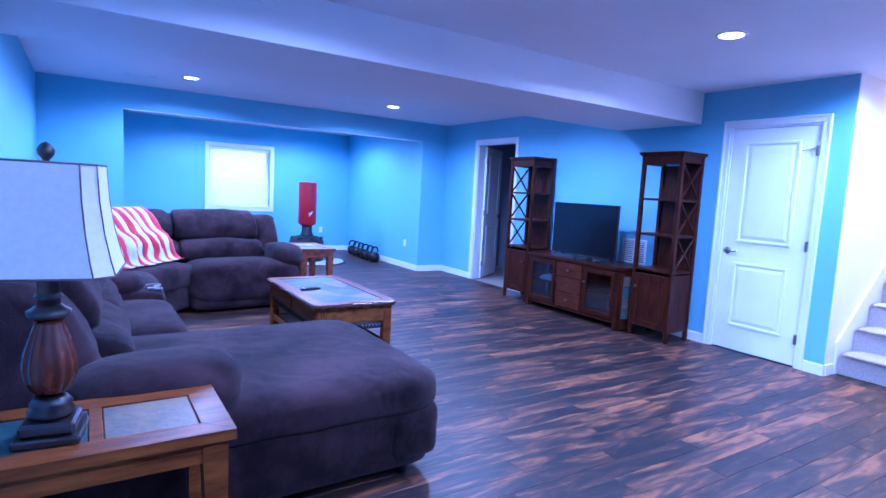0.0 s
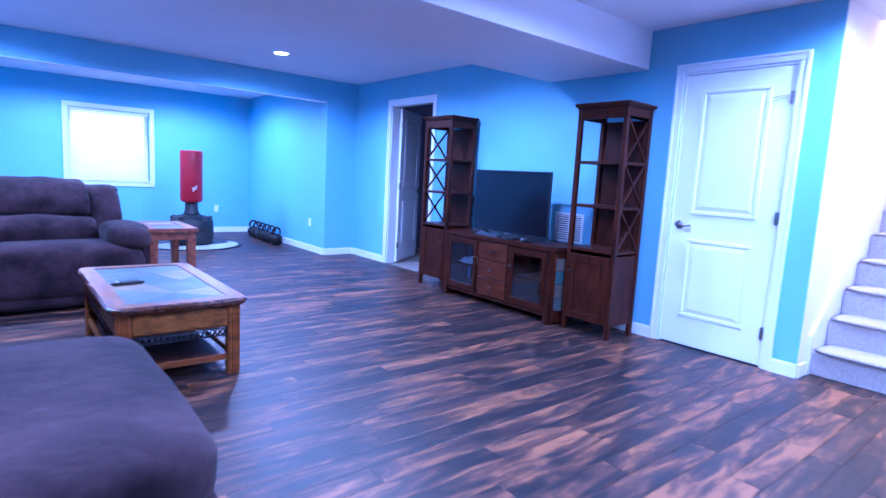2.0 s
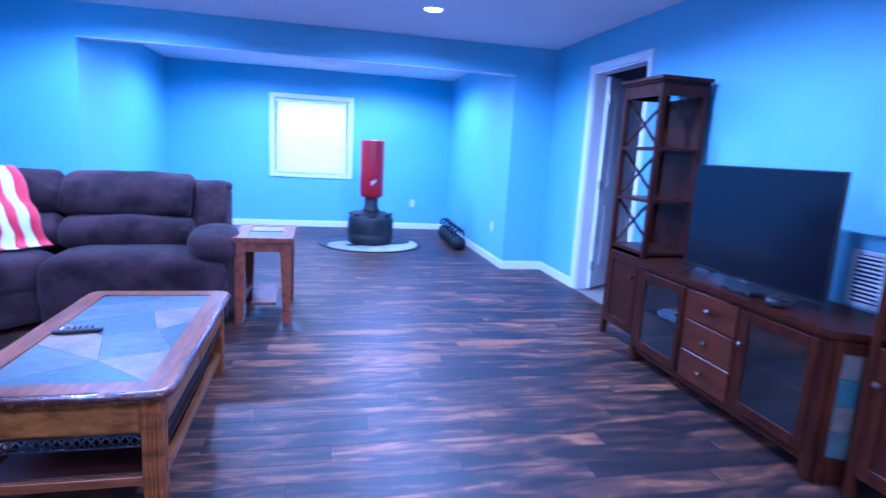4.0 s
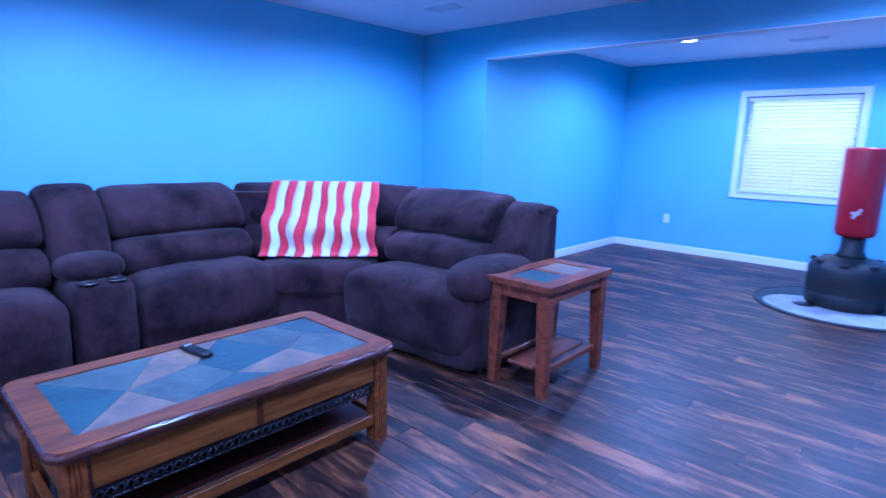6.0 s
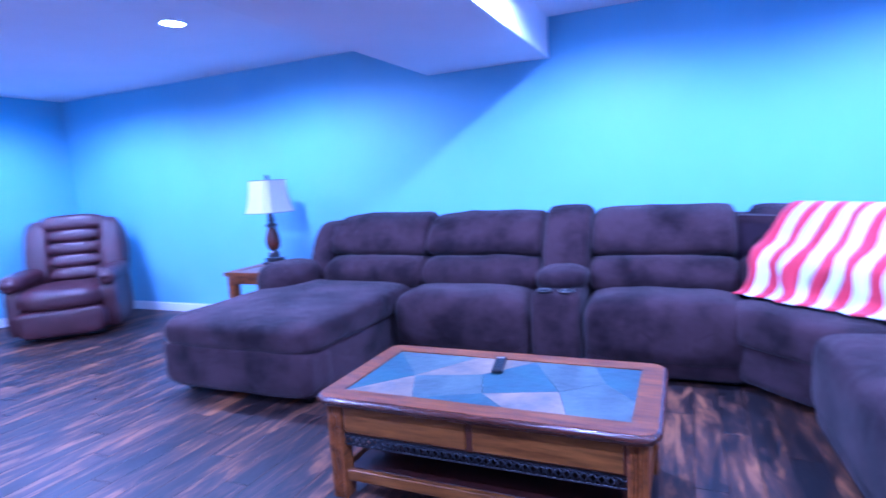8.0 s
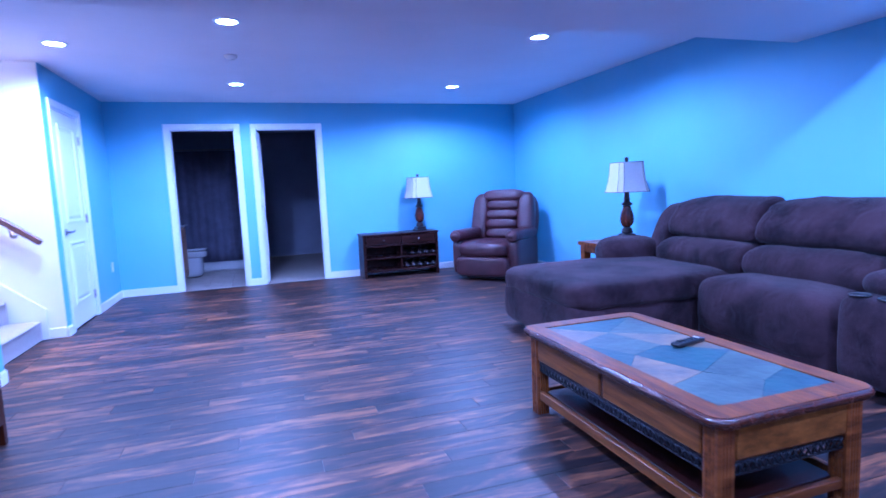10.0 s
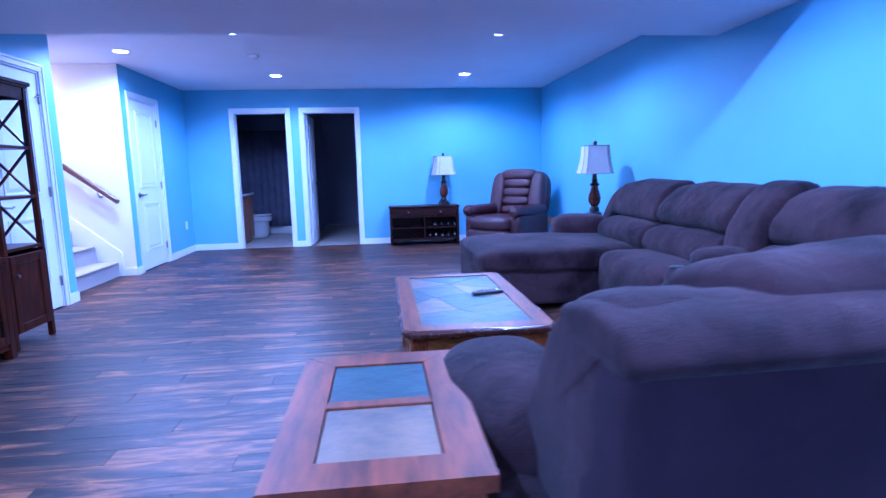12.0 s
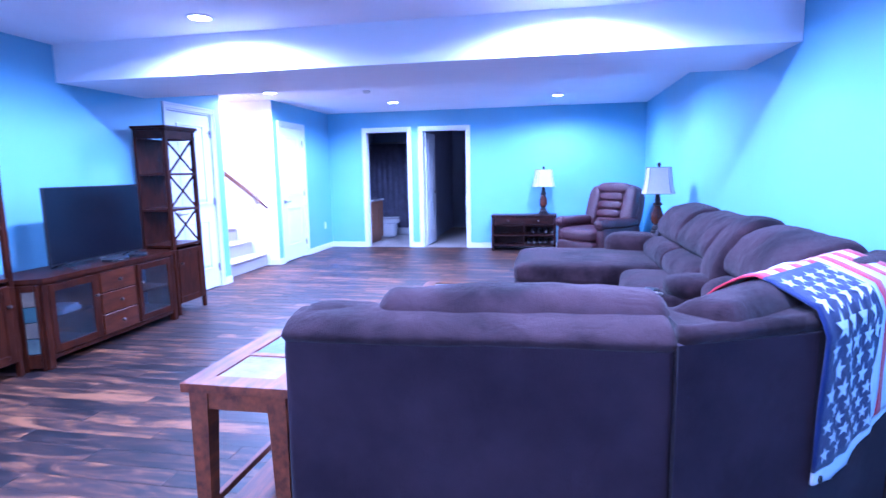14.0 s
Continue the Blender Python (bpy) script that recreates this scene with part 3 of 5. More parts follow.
hinges(e, (0.0, -0.02), (0.24, 1.03, 1.82), None)
lever(e, (0.74, -0.0175, 0.96), (0, -1, 0), (-1, 0, 0))

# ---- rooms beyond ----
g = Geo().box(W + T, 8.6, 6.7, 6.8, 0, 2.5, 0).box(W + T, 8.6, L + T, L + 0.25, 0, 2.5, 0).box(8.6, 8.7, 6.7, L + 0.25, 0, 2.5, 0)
structure("wall_utility_room", g, DIM, "side room walls with the dimness in their colour", "wall")
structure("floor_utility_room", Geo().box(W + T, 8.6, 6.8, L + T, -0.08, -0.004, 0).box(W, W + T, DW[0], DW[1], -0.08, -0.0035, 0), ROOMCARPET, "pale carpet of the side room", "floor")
structure("ceiling_utility_room", Geo().box(W + T, 8.7, 6.7, L + 0.25, 2.4, 2.5, 0), DIM, "side room ceiling with the dimness in its colour", "ceiling")
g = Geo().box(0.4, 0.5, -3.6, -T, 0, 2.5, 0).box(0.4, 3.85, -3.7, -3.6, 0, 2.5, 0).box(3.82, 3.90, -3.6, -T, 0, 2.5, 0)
structure("wall_bedroom", g, DIM, "bedroom walls with the darkness in their colour", "wall")
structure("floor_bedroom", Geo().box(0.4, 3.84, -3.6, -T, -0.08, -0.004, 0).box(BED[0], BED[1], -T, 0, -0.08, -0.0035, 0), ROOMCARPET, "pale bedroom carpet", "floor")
structure("ceiling_bedroom", Geo().box(0.4, 5.6, -3.7, -T, 2.4, 2.5, 0), DIM, "bedroom ceiling with the darkness in its colour", "ceiling")
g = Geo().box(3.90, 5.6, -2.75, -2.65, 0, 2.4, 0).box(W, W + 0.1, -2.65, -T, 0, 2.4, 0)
structure("wall_bathroom", g, DIM, "bathroom walls with the dimness in their colour", "wall")
g = Geo()
for i in range(6):
    for j in range(9):
        g.box(3.90 + i * 0.3 + 0.002, min(W, 3.90 + i * 0.3 + 0.298), -0.302 - j * 0.3 + 0.002 if j else -0.3, -j * 0.3 - 0.002, -0.02, -0.004, 0.002)
structure("floor_bathroom", g, TILE, "beige square bathroom floor tiles", "floor")

# ---- stairwell ----
g = Geo().box(W + T, 9.2, ST0 - 0.12, ST0, 0, 5.2, 0).box(W + 0.002, W + T, ST0 - 0.005, ST0, 0, 2.5, 0)
structure("wall_stair_far", g, WHITEWALL, "white stairwell wall with the handrail", "wall")
g = Geo().box(W + T, 9.2, ST1, ST1 + 0.12, 0, 5.2, 0).box(W + 0.002, W + T, ST1, ST1 + 0.005, 0, 2.5, 0)
structure("wall_stair_near", g, WHITEWALL, "white stairwell wall", "wall")
structure("wall_stair_head", Geo().box(9.2, 9.3, ST0 - 0.1, ST1 + 0.1, 0, 5.2, 0).box(6.15, 6.25, ST0, ST1, 2.5, 5.2, 0), WHITEWALL, "white walls at the head of the stair", "wall")
structure("ceiling_stair", Geo().box(6.15, 9.3, ST0 - 0.1, ST1 + 0.1, 5.1, 5.2, 0), CEILM, "white ceiling over the stair", "ceiling")
RISE, RUN, X1 = 0.191, 0.236, 5.665
e = thing("staircase", "carpeted staircase rising between white walls", "staircase", kind="structure")
for k in range(14):
    x = X1 + k * RUN
    Geo().box(x, x + RUN + 0.02, ST0 + 0.022, ST1 - 0.022, 0 if k == 0 else k * RISE - 0.02, (k + 1) * RISE - 0.035, 0.004).soft(
        x - 0.03, x + RUN + 0.03, ST0 + 0.022, ST1 - 0.022, (k + 1) * RISE - 0.045, (k + 1) * RISE, 9, 6, 0.002, pz=2.6).part("stair_step", CARPET, e, "pale carpeted step" if k == 0 else "")
for y0 in (ST0, ST1 - 0.02):
    g = Geo()
    a, b = (X1 - 0.05, 0.27), (X1 + 13 * RUN, 0.30 + 13.5 * RISE)
    pts = [(a[0], 0.0), (a[0], a[1]), (b[0], b[1]), (b[0], b[1] - 0.5), (X1 + 0.2, 0.0)]
    n = len(pts)
    verts = [(x, y0, z) for x, z in pts] + [(x, y0 + 0.02, z) for x, z in pts]
    g.add(verts, [tuple(range(n)), tuple(reversed(range(n, 2 * n)))] + [(i, n + i, n + (i + 1) % n, (i + 1) % n) for i in range(n)])
    g.part("stair_skirt", TRIM, e, "white skirt board")
for y0, y1 in ((ST0, ST0 + 0.014), (ST1 - 0.014, ST1)):
    structure("baseboard", Geo().box(W + 0.004, X1 - 0.052, y0, y1, 0, 0.092, 0.003), TRIM, "white painted baseboard", "baseboard")
e = thing("handrail", "brown wooden handrail on metal brackets", "handrail", (0, 0, 0))
s = 0.76
r0 = Vector((5.57, ST0 + 0.075, 0.86))
Geo().bar(r0, r0 + Vector((3.2, 0, 3.2 * s)), 0.042, 0.055, 0.014).part("rail", RAILWOOD, e)
for d in (0.22, 1.1, 2.0, 2.9):
    p = r0 + Vector((d, 0, d * s - 0.03))
    Geo().tube([p, p + Vector((0, -0.02, -0.05)), p + Vector((0, -0.072, -0.06))], 0.008).lathe([(0.0, 0), (0.03, 0), (0.026, 0.008), (0, 0.01)], (p.x, ST0, p.z - 0.06), 14, Matrix.Rotation(radians(-90), 3, "X")).part("bracket", CHROME, e)

# ---- window ----
e = thing("window", "small basement window with lowered white blinds in daylight", "window", kind="structure")
x0, x1, z0, z1 = WIN
g = Geo()
for q in ((x0 - 0.07, x0, z0 - 0.07, z1 + 0.07), (x1, x1 + 0.07, z0 - 0.07, z1 + 0.07), (x0, x1, z1, z1 + 0.07), (x0, x1, z0 - 0.07, z0)):
    g.box(q[0], q[1], D - 0.018, D, q[2], q[3], 0.004)
g.part("window_frame", TRIM, e, "flat white casing")
Geo().box(x0 - 0.01, x1 + 0.01, D - 0.03, D + 0.13, z0, z0 + 0.02, 0.004).part("window_sill", TRIM, e)
g = Geo()
for q in ((x0, x0 + 0.05, z0 + 0.02, z1), (x1 - 0.05, x1, z0 + 0.02, z1), (x0 + 0.05, x1 - 0.05, z1 - 0.05, z1), (x0 + 0.05, x1 - 0.05, z0 + 0.02, z0 + 0.07)):
    g.box(q[0], q[1], D + 0.13, D + 0.17, q[2], q[3], 0.004)
g.part("sash", TRIM, e)
b = thing("window_blind", "white horizontal slat blind, lowered and glowing with daylight", "window blind")
Geo().box(x0 + 0.01, x1 - 0.01, D + 0.02, D + 0.075, z1 - 0.05, z1 - 0.004, 0.004).part("headrail", PLASTIC, b)
n = 25
for i in range(n):
    z = z0 + 0.06 + i * (z1 - z0 - 0.13) / (n - 1)
    m = Matrix.Translation((0, D + 0.05, z)) @ Matrix.Rotation(radians(16 if i > 17 else 30 if i > 12 else 52), 4, "X")
    Geo().box(x0 + 0.015, x1 - 0.015, -0.024, 0.024, -0.0014, 0.0014, 0, m).part("slat", BLIND, b)
Geo().box(x0 + 0.012, x1 - 0.012, D + 0.03, D + 0.07, z0 + 0.024, z0 + 0.040, 0.003).part("bottom_rail", PLASTIC, b)
for x in (x0 + 0.12, (x0 + x1) / 2, x1 - 0.12):
    Geo().tube([(x, D + 0.022, z0 + 0.03), (x, D + 0.022, z1 - 0.03)], 0.0012, 5).part("cord", PLASTIC, b)
structure("backdrop", Geo().box(x0 - 0.8, x1 + 0.8, D + 0.7, D + 0.72, 0.2, 2.8, 0), SKYCARD, "bright daylight outside the window", "backdrop")

# ---- ceiling fittings ----
def downlight(x, y, z):
    e = thing("downlight", "round recessed ceiling light, switched on", "ceiling light", (x, y, z), group="recessed ceiling lights")
    Geo().lathe([(0.070, 0), (0.072, -0.006), (0.094, -0.004), (0.096, 0.0), (0.090, 0.001)], (0, 0, 0), 32, ring=True).part("trim_ring", TRIM, e)
    Geo().lathe([(0.0, -0.0045), (0.069, -0.0045), (0.0695, -0.0005), (0.0, 0.0)], (0, 0, 0), 32).part("lens", LENS, e, "glowing white lens")
    return e


first = downlight(*CANS[0])
for c in CANS[1:]:
    copy_thing(first, pose(*c))


def register(x, y, z):
    e = thing("ceiling_vent", "white slotted air vent in the ceiling", "vent", (x, y, z))
    Geo().box(-0.16, 0.16, -0.07, -0.055, -0.008, 0, 0.002).box(-0.16, 0.16, 0.055, 0.07, -0.008, 0, 0.002).box(-0.16, -0.145, -0.055, 0.055, -0.008, 0, 0.002).box(0.145, 0.16, -0.055, 0.055, -0.008, 0, 0.002).part("frame", TRIM, e)
    for i in range(7):
        Geo().box(-0.145, 0.145, -0.05 + i * 0.015, -0.043 + i * 0.015, -0.006, -0.001, 0.001).part("slat", TRIM, e)


register(0.98, 8.42, CEIL)
register(3.03, 11.28, ALC_CEIL)
e = thing("smoke_detector", "small round white smoke detector on the ceiling", "smoke detector", (3.9, 2.49, CEIL))
Geo().lathe([(0.0, -0.035), (0.035, -0.033), (0.05, -0.02), (0.055, 0), (0.0, 0)], (0, 0, 0), 24).part("cover", PLASTIC, e)


def plate(name, lab, at, turn, w=0.072, h=0.115, kind="outlet"):
    """A wall plate in the plane y = 0, facing -y before its turn."""
    e = thing(name, lab, kind, at, turn)
    Geo().box(-w / 2, w / 2, -0.006, 0, -h / 2, h / 2, 0.003).part("cover_plate", PLASTIC, e)
    if kind == "outlet":
        for z in (-0.022, 0.022):
            Geo().box(-0.016, 0.016, -0.009, -0.006, z - 0.014, z + 0.014, 0.002).part("socket", PLASTIC, e)
    else:
        for k in range(round(w / 0.046)):
            x = (k - (round(w / 0.046) - 1) / 2) * 0.046
            Geo().box(x - 0.005, x + 0.005, -0.014, -0.006, -0.011, 0.011, 0.002).part("toggle", PLASTIC, e)


plate("wall_outlet", "white outlet low on the turquoise window wall", (1.54, D, 0.42), 0)
plate("wall_outlet", "white outlet low on the window wall near the heavy bag", (4.46, D, 0.416), 0)
plate("wall_outlet", "white outlet low on the alcove side wall", (AX1, 9.615, 0.42), -90)
plate("wall_outlet", "white outlet low beside the closet door", (W, 0.31, 0.42), -90)
plate("light_switch", "white double switch on the stairwell wall", (5.84, ST0, 1.50), 180, 0.116, 0.115, "light switch")
e = thing("return_grille", "white louvred air grille low on the wall behind the television", "vent", (W, 5.30, 0.79))
gw, gh = 0.158, 0.132
g = Geo().box(-0.010, 0, -gw, gw, -gh, -gh + 0.02, 0.002).box(-0.010, 0, -gw, gw, gh - 0.02, gh, 0.002)
g.box(-0.010, 0, -gw, -gw + 0.02, -gh + 0.02, gh - 0.02, 0.002).box(-0.010, 0, gw - 0.02, gw, -gh + 0.02, gh - 0.02, 0.002).box(-0.010, 0, -0.005, 0.005, -gh + 0.02, gh - 0.02, 0.002)
g.part("frame", TRIM, e)
# flat black sheet on the wall, painting the shade behind the louvres
Geo().box(-0.0015, -0.0005, -gw + 0.02, gw - 0.02, -gh + 0.02, gh - 0.02, 0).part("duct_shade", BLACK, e)
for i in range(11):
    z = -0.100 + i * 0.020
    Geo().box(-0.009, -0.002, -gw + 0.02, gw - 0.02, -0.005, 0.005, 0.001, Matrix.Translation((0, 0, z)) @ Matrix.Rotation(radians(25), 4, "Y")).part("louvre", TRIM, e)


# ---- sectional sofa ----
BACK = [(0.17, 0.55), (0.12, 0.80), (0.12, 0.93), (0.18, 0.992), (0.29, 0.990), (0.39, 0.945), (0.475, 0.845), (0.505, 0.765), (0.485, 0.705), (0.40, 0.675), (0.28, 0.60)]
LUMBAR = [(0.30, 0.47), (0.29, 0.64), (0.40, 0.690), (0.53, 0.680), (0.605, 0.62), (0.62, 0.545), (0.58, 0.475), (0.42, 0.45)]


def sofa_back(e, u0, u1, label="", rise=0.0):
    """Two-tier back between y = u0 and u1 in the sofa's own frame, in which x runs from the wall to the front."""
    top = [(x, z + rise * max(0.0, (z - 0.6) / 0.4)) for x, z in BACK]
    Geo().pad(top, u0 - 0.003, u1 + 0.003, 0.050, 0.006, 0.012, u0, sag=0.018, pleat=0.012).part("back_cushion", FABRIC, e, label)
    Geo().pad(LUMBAR, u0 - 0.002, u1 + 0.002, 0.045, 0.010, 0.012, u1, sag=0.02, pleat=0.010).part("lumbar_cushion", FABRIC, e)
    Geo().soft(0.10, 0.36, u0, u1, 0.05, 0.88, 9, 8, 0.003).part("back_panel", FABRIC_D, e)


def sofa_seat(e, u0, u1, front=0.95):
    Geo().soft(0.42, front, u0 - 0.002, u1 + 0.002, 0.09, 0.515, 7, 16, 0.010, seed=u0 + 3, pz=4.2).part("seat_cushion", FABRIC, e)
    Geo().soft(0.50, front - 0.035, u0 + 0.002, u1 - 0.002, 0.03, 0.40, 10, 8, 0.006, seed=u0 + 5).part("footrest", FABRIC, e)
    Geo().box(0.25, front - 0.12, u0 + 0.02, u1 - 0.02, 0.0, 0.10, 0.01).part("base", IRON, e, "black metal base")


def arm(e, x0, x1, y0, y1, top=0.66, zb=0.04):
    Geo().soft(x0 + 0.02, x1 - 0.06, y0 + 0.03, y1 - 0.02, zb, 0.54, 6, 8, 0.005, seed=y0).part("arm_panel", FABRIC, e)
    Geo().soft(x0, x1, y0 - 0.03, y1, 0.415, top, 2.8, 12, 0.014, seed=y0 + 7).part("arm_pad", FABRIC, e)


CH = thing("sofa_chaise", "brown chenille chaise section with one padded arm", "sofa", (0, 0, 0), group="sections of the sectional sofa")
arm(CH, 0.38, 0.97, 3.46, 3.80, 0.685)
Geo().pad([(0.15, 0.45), (0.11, 0.84), (0.15, 0.935), (0.24, 0.945), (0.34, 0.90), (0.43, 0.79), (0.49, 0.64), (0.50, 0.48)], 3.66, 3.915, 0.06, 0.008, 0.010, 2.0, pleat=0.01).part("back_wing", FABRIC, CH)
sofa_back(CH, 3.90, 4.76, rise=0.012)
Geo().soft(0.42, 1.87, 3.465, 4.665, 0.285, 0.52, 10, 22, 0.014, seed=9, pz=4.2).part("chaise_cushion", FABRIC, CH)
Geo().soft(0.30, 1.82, 3.50, 4.63, 0.05, 0.40, 18, 14, 0.005, seed=11).part("chaise_base", FABRIC, CH)
Geo().soft(1.58, 1.862, 3.49, 4.64, 0.06, 0.36, 9, 12, 0.008, seed=12, pz=6).part("chaise_front", FABRIC, CH)
for x, y in ((0.3, 3.6), (1.70, 3.58), (0.3, 4.5), (1.70, 4.52)):
    Geo().lathe([(0.03, 0), (0.035, 0.07), (0.03, 0.08)], (x, y, 0), 12).part("foot", BLACK, CH)

S2 = thing("sofa_recliner", "brown chenille armless recliner section", "sofa", (0, 0, 0), group="sections of the sectional sofa")
sofa_back(S2, 4.765, 5.655)
sofa_seat(S2, 4.675, 5.655, 0.96)

CO = thing("sofa_console", "brown upholstered console section with two cup holders and a padded lid", "sofa", (0, 0, 0), group="sections of the sectional sofa")
Geo().pad([(0.16, 0.50), (0.11, 0.85), (0.13, 0.970), (0.21, 1.018), (0.33, 0.998), (0.43, 0.92), (0.51, 0.79), (0.55, 0.64), (0.53, 0.50)], 5.662, 5.988, 0.06, 0.010, 0.008, 21.0, pleat=0.01).part("back_cushion", FABRIC, CO)
Geo().soft(0.10, 0.36, 5.66, 5.99, 0.05, 0.90, 9, 8, 0.003).part("back_panel", FABRIC_D, CO)
Geo().soft(0.30, 0.93, 5.662, 5.988, 0.05, 0.53, 8, 10, 0.006, seed=23).part("console_body", FABRIC, CO)
Geo().soft(0.44, 0.80, 5.65, 6.00, 0.49, 0.655, 2.5, 10, 0.010, seed=24).part("console_lid", FABRIC, CO)
for dy in (-0.07, 0.07):
    Geo().lathe([(0.040, 0.0), (0.048, 0.004), (0.050, 0.0), (0.046, -0.004), (0.040, -0.004)], (0.865, 5.825 + dy, 0.531), 20, ring=True).part("cup_holder", CHROME, CO)
    # flat black disc: the dark of the cup's hollow put in as colour
    Geo().lathe([(0.0, -0.002), (0.040, -0.002), (0.040, 0.001), (0.0, 0.001)], (0.865, 5.825 + dy, 0.530), 20).part("cup_well_shade", BLACK, CO)

S3 = thing("sofa_recliner", "brown chenille armless recliner section beside the corner wedge", "sofa", (0, 0, 0), group="sections of the sectional sofa")
sofa_back(S3, 5.995, 6.87)
sofa_seat(S3, 5.995, 6.90, 0.97)

WE = thing("sofa_corner_wedge", "brown chenille corner wedge under the flag blanket", "sofa", (0, 0, 0), group="sections of the sectional sofa")
Q = Matrix.Translation((0.68, 7.45, 0)) @ Matrix.Rotation(radians(-45), 4, "Z")
REAR = [(1.222, 8.140), (0.82, 7.965), (0.265, 7.325), (0.10, 6.875)]
FORE = [(0.36, 6.875), (0.52, 7.18), (0.95, 7.72), (1.222, 7.93)]
Geo().prism(REAR + FORE, 0.05, 0.885).part("back_panel", FABRIC_D, WE)
INNER = [(1.215, 8.112), (0.835, 7.935), (0.290, 7.305), (0.128, 6.88)]
g = Geo().prism(INNER + FORE, 0.875, 0.928)
steps = [tuple(Vector((*p, 0.903)).lerp(Vector((*q, 0.903)), k / 8)) for p, q in zip(INNER, INNER[1:]) for k in range(8)] + [(*INNER[-1], 0.903)]
g.tube(steps, 0.029, 10).part("top_roll", FABRIC, WE)
Geo().pad([(-0.08, 0.55), (-0.15, 0.80), (-0.17, 0.915), (-0.12, 0.982), (-0.02, 0.972), (0.07, 0.905), (0.135, 0.82), (0.15, 0.75), (0.12, 0.695), (0.02, 0.665)], -0.715, 0.715, 0.045, 0.004, 0.012, 31.0, Q, pleat=0.012).part("back_cushion", FABRIC, WE)
Geo().pad([(-0.03, 0.46), (-0.03, 0.64), (0.09, 0.69), (0.21, 0.675), (0.29, 0.61), (0.305, 0.54), (0.26, 0.465), (0.10, 0.445)], -0.60, 0.60, 0.05, 0.006, 0.012, 32.0, Q, pleat=0.010).part("lumbar_cushion", FABRIC, WE)
Geo().soft(0.05, 0.64, -0.42, 0.42, 0.25, 0.495, 5, 12, 0.008, Q, seed=33).part("seat_cushion", FABRIC, WE)
Geo().soft(0.05, 0.61, -0.40, 0.40, 0.04, 0.40, 8, 10, 0.006, Q, seed=34).part("wedge_base", FABRIC, WE)

LV = thing("sofa_end_recliner", "brown chenille end recliner with one padded arm, beside the end table", "sofa", (2.30, 8.195, 0), -87, group="sections of the sectional sofa")
# own frame: x from the back towards the room, y from the arm end to the wedge
Geo().pad([(0.19, 0.60), (0.11, 0.80), (0.11, 0.925), (0.17, 0.985), (0.28, 0.985), (0.39, 0.935), (0.475, 0.840), (0.505, 0.755), (0.48, 0.70), (0.40, 0.67), (0.28, 0.62)], -1.100, -0.250, 0.05, 0.004, 0.014, 41.0, sag=0.012, pleat=0.016, ny=30).part("back_cushion", FABRIC, LV)
Geo().pad([(0.10, 0.45), (0.07, 0.84), (0.10, 0.915), (0.19, 0.930), (0.29, 0.90), (0.38, 0.81), (0.45, 0.68), (0.49, 0.54), (0.46, 0.42)], -0.262, 0.0, 0.055, 0.008, 0.014, 42.0, pleat=0.014).part("back_wing", FABRIC, LV)
Geo().pad([(x + 0.02, z) for x, z in LUMBAR], -1.065, -0.22, 0.05, 0.010, 0.012, 43.0, sag=0.02, pleat=0.012).part("lumbar_cushion", FABRIC, LV)
Geo().soft(0.02, 0.20, -1.08, 0.0, 0.03, 0.885, 20, 14, 0.001, pz=40).part("back_panel", FABRIC_D, LV, "smooth dark brown rear panel")
Geo().pad([(0.06, 0.855), (0.022, 0.862), (0.008, 0.880), (0.022, 0.902), (0.08, 0.928), (0.18, 0.935), (0.26, 0.90), (0.20, 0.86)], -1.086, 0.004, 0.022, 0.004, 0.006, 45.0, ny=34, pleat=0.006).part("top_roll", FABRIC, LV)
Geo().soft(0.50, 1.06, -1.065, 0.045, 0.07, 0.515, 7, 18, 0.010, seed=46, pz=4.2).part("seat_cushion", FABRIC, LV)
Geo().soft(0.56, 1.03, -1.055, 0.05, 0.03, 0.42, 9, 10, 0.008, seed=47).part("footrest", FABRIC, LV)
Geo().soft(0.20, 0.93, -0.18, 0.10, 0.03, 0.54, 9, 10, 0.005, seed=48).part("arm_panel", FABRIC, LV)
Geo().soft(0.36, 1.05, -0.225, 0.120, 0.43, 0.66, 2.7, 12, 0.014, seed=49).part("arm_pad", FABRIC, LV)
Geo().box(0.15, 0.92, -1.0, 0.04, 0.0, 0.08, 0.01).part("base", IRON, LV, "black metal base")


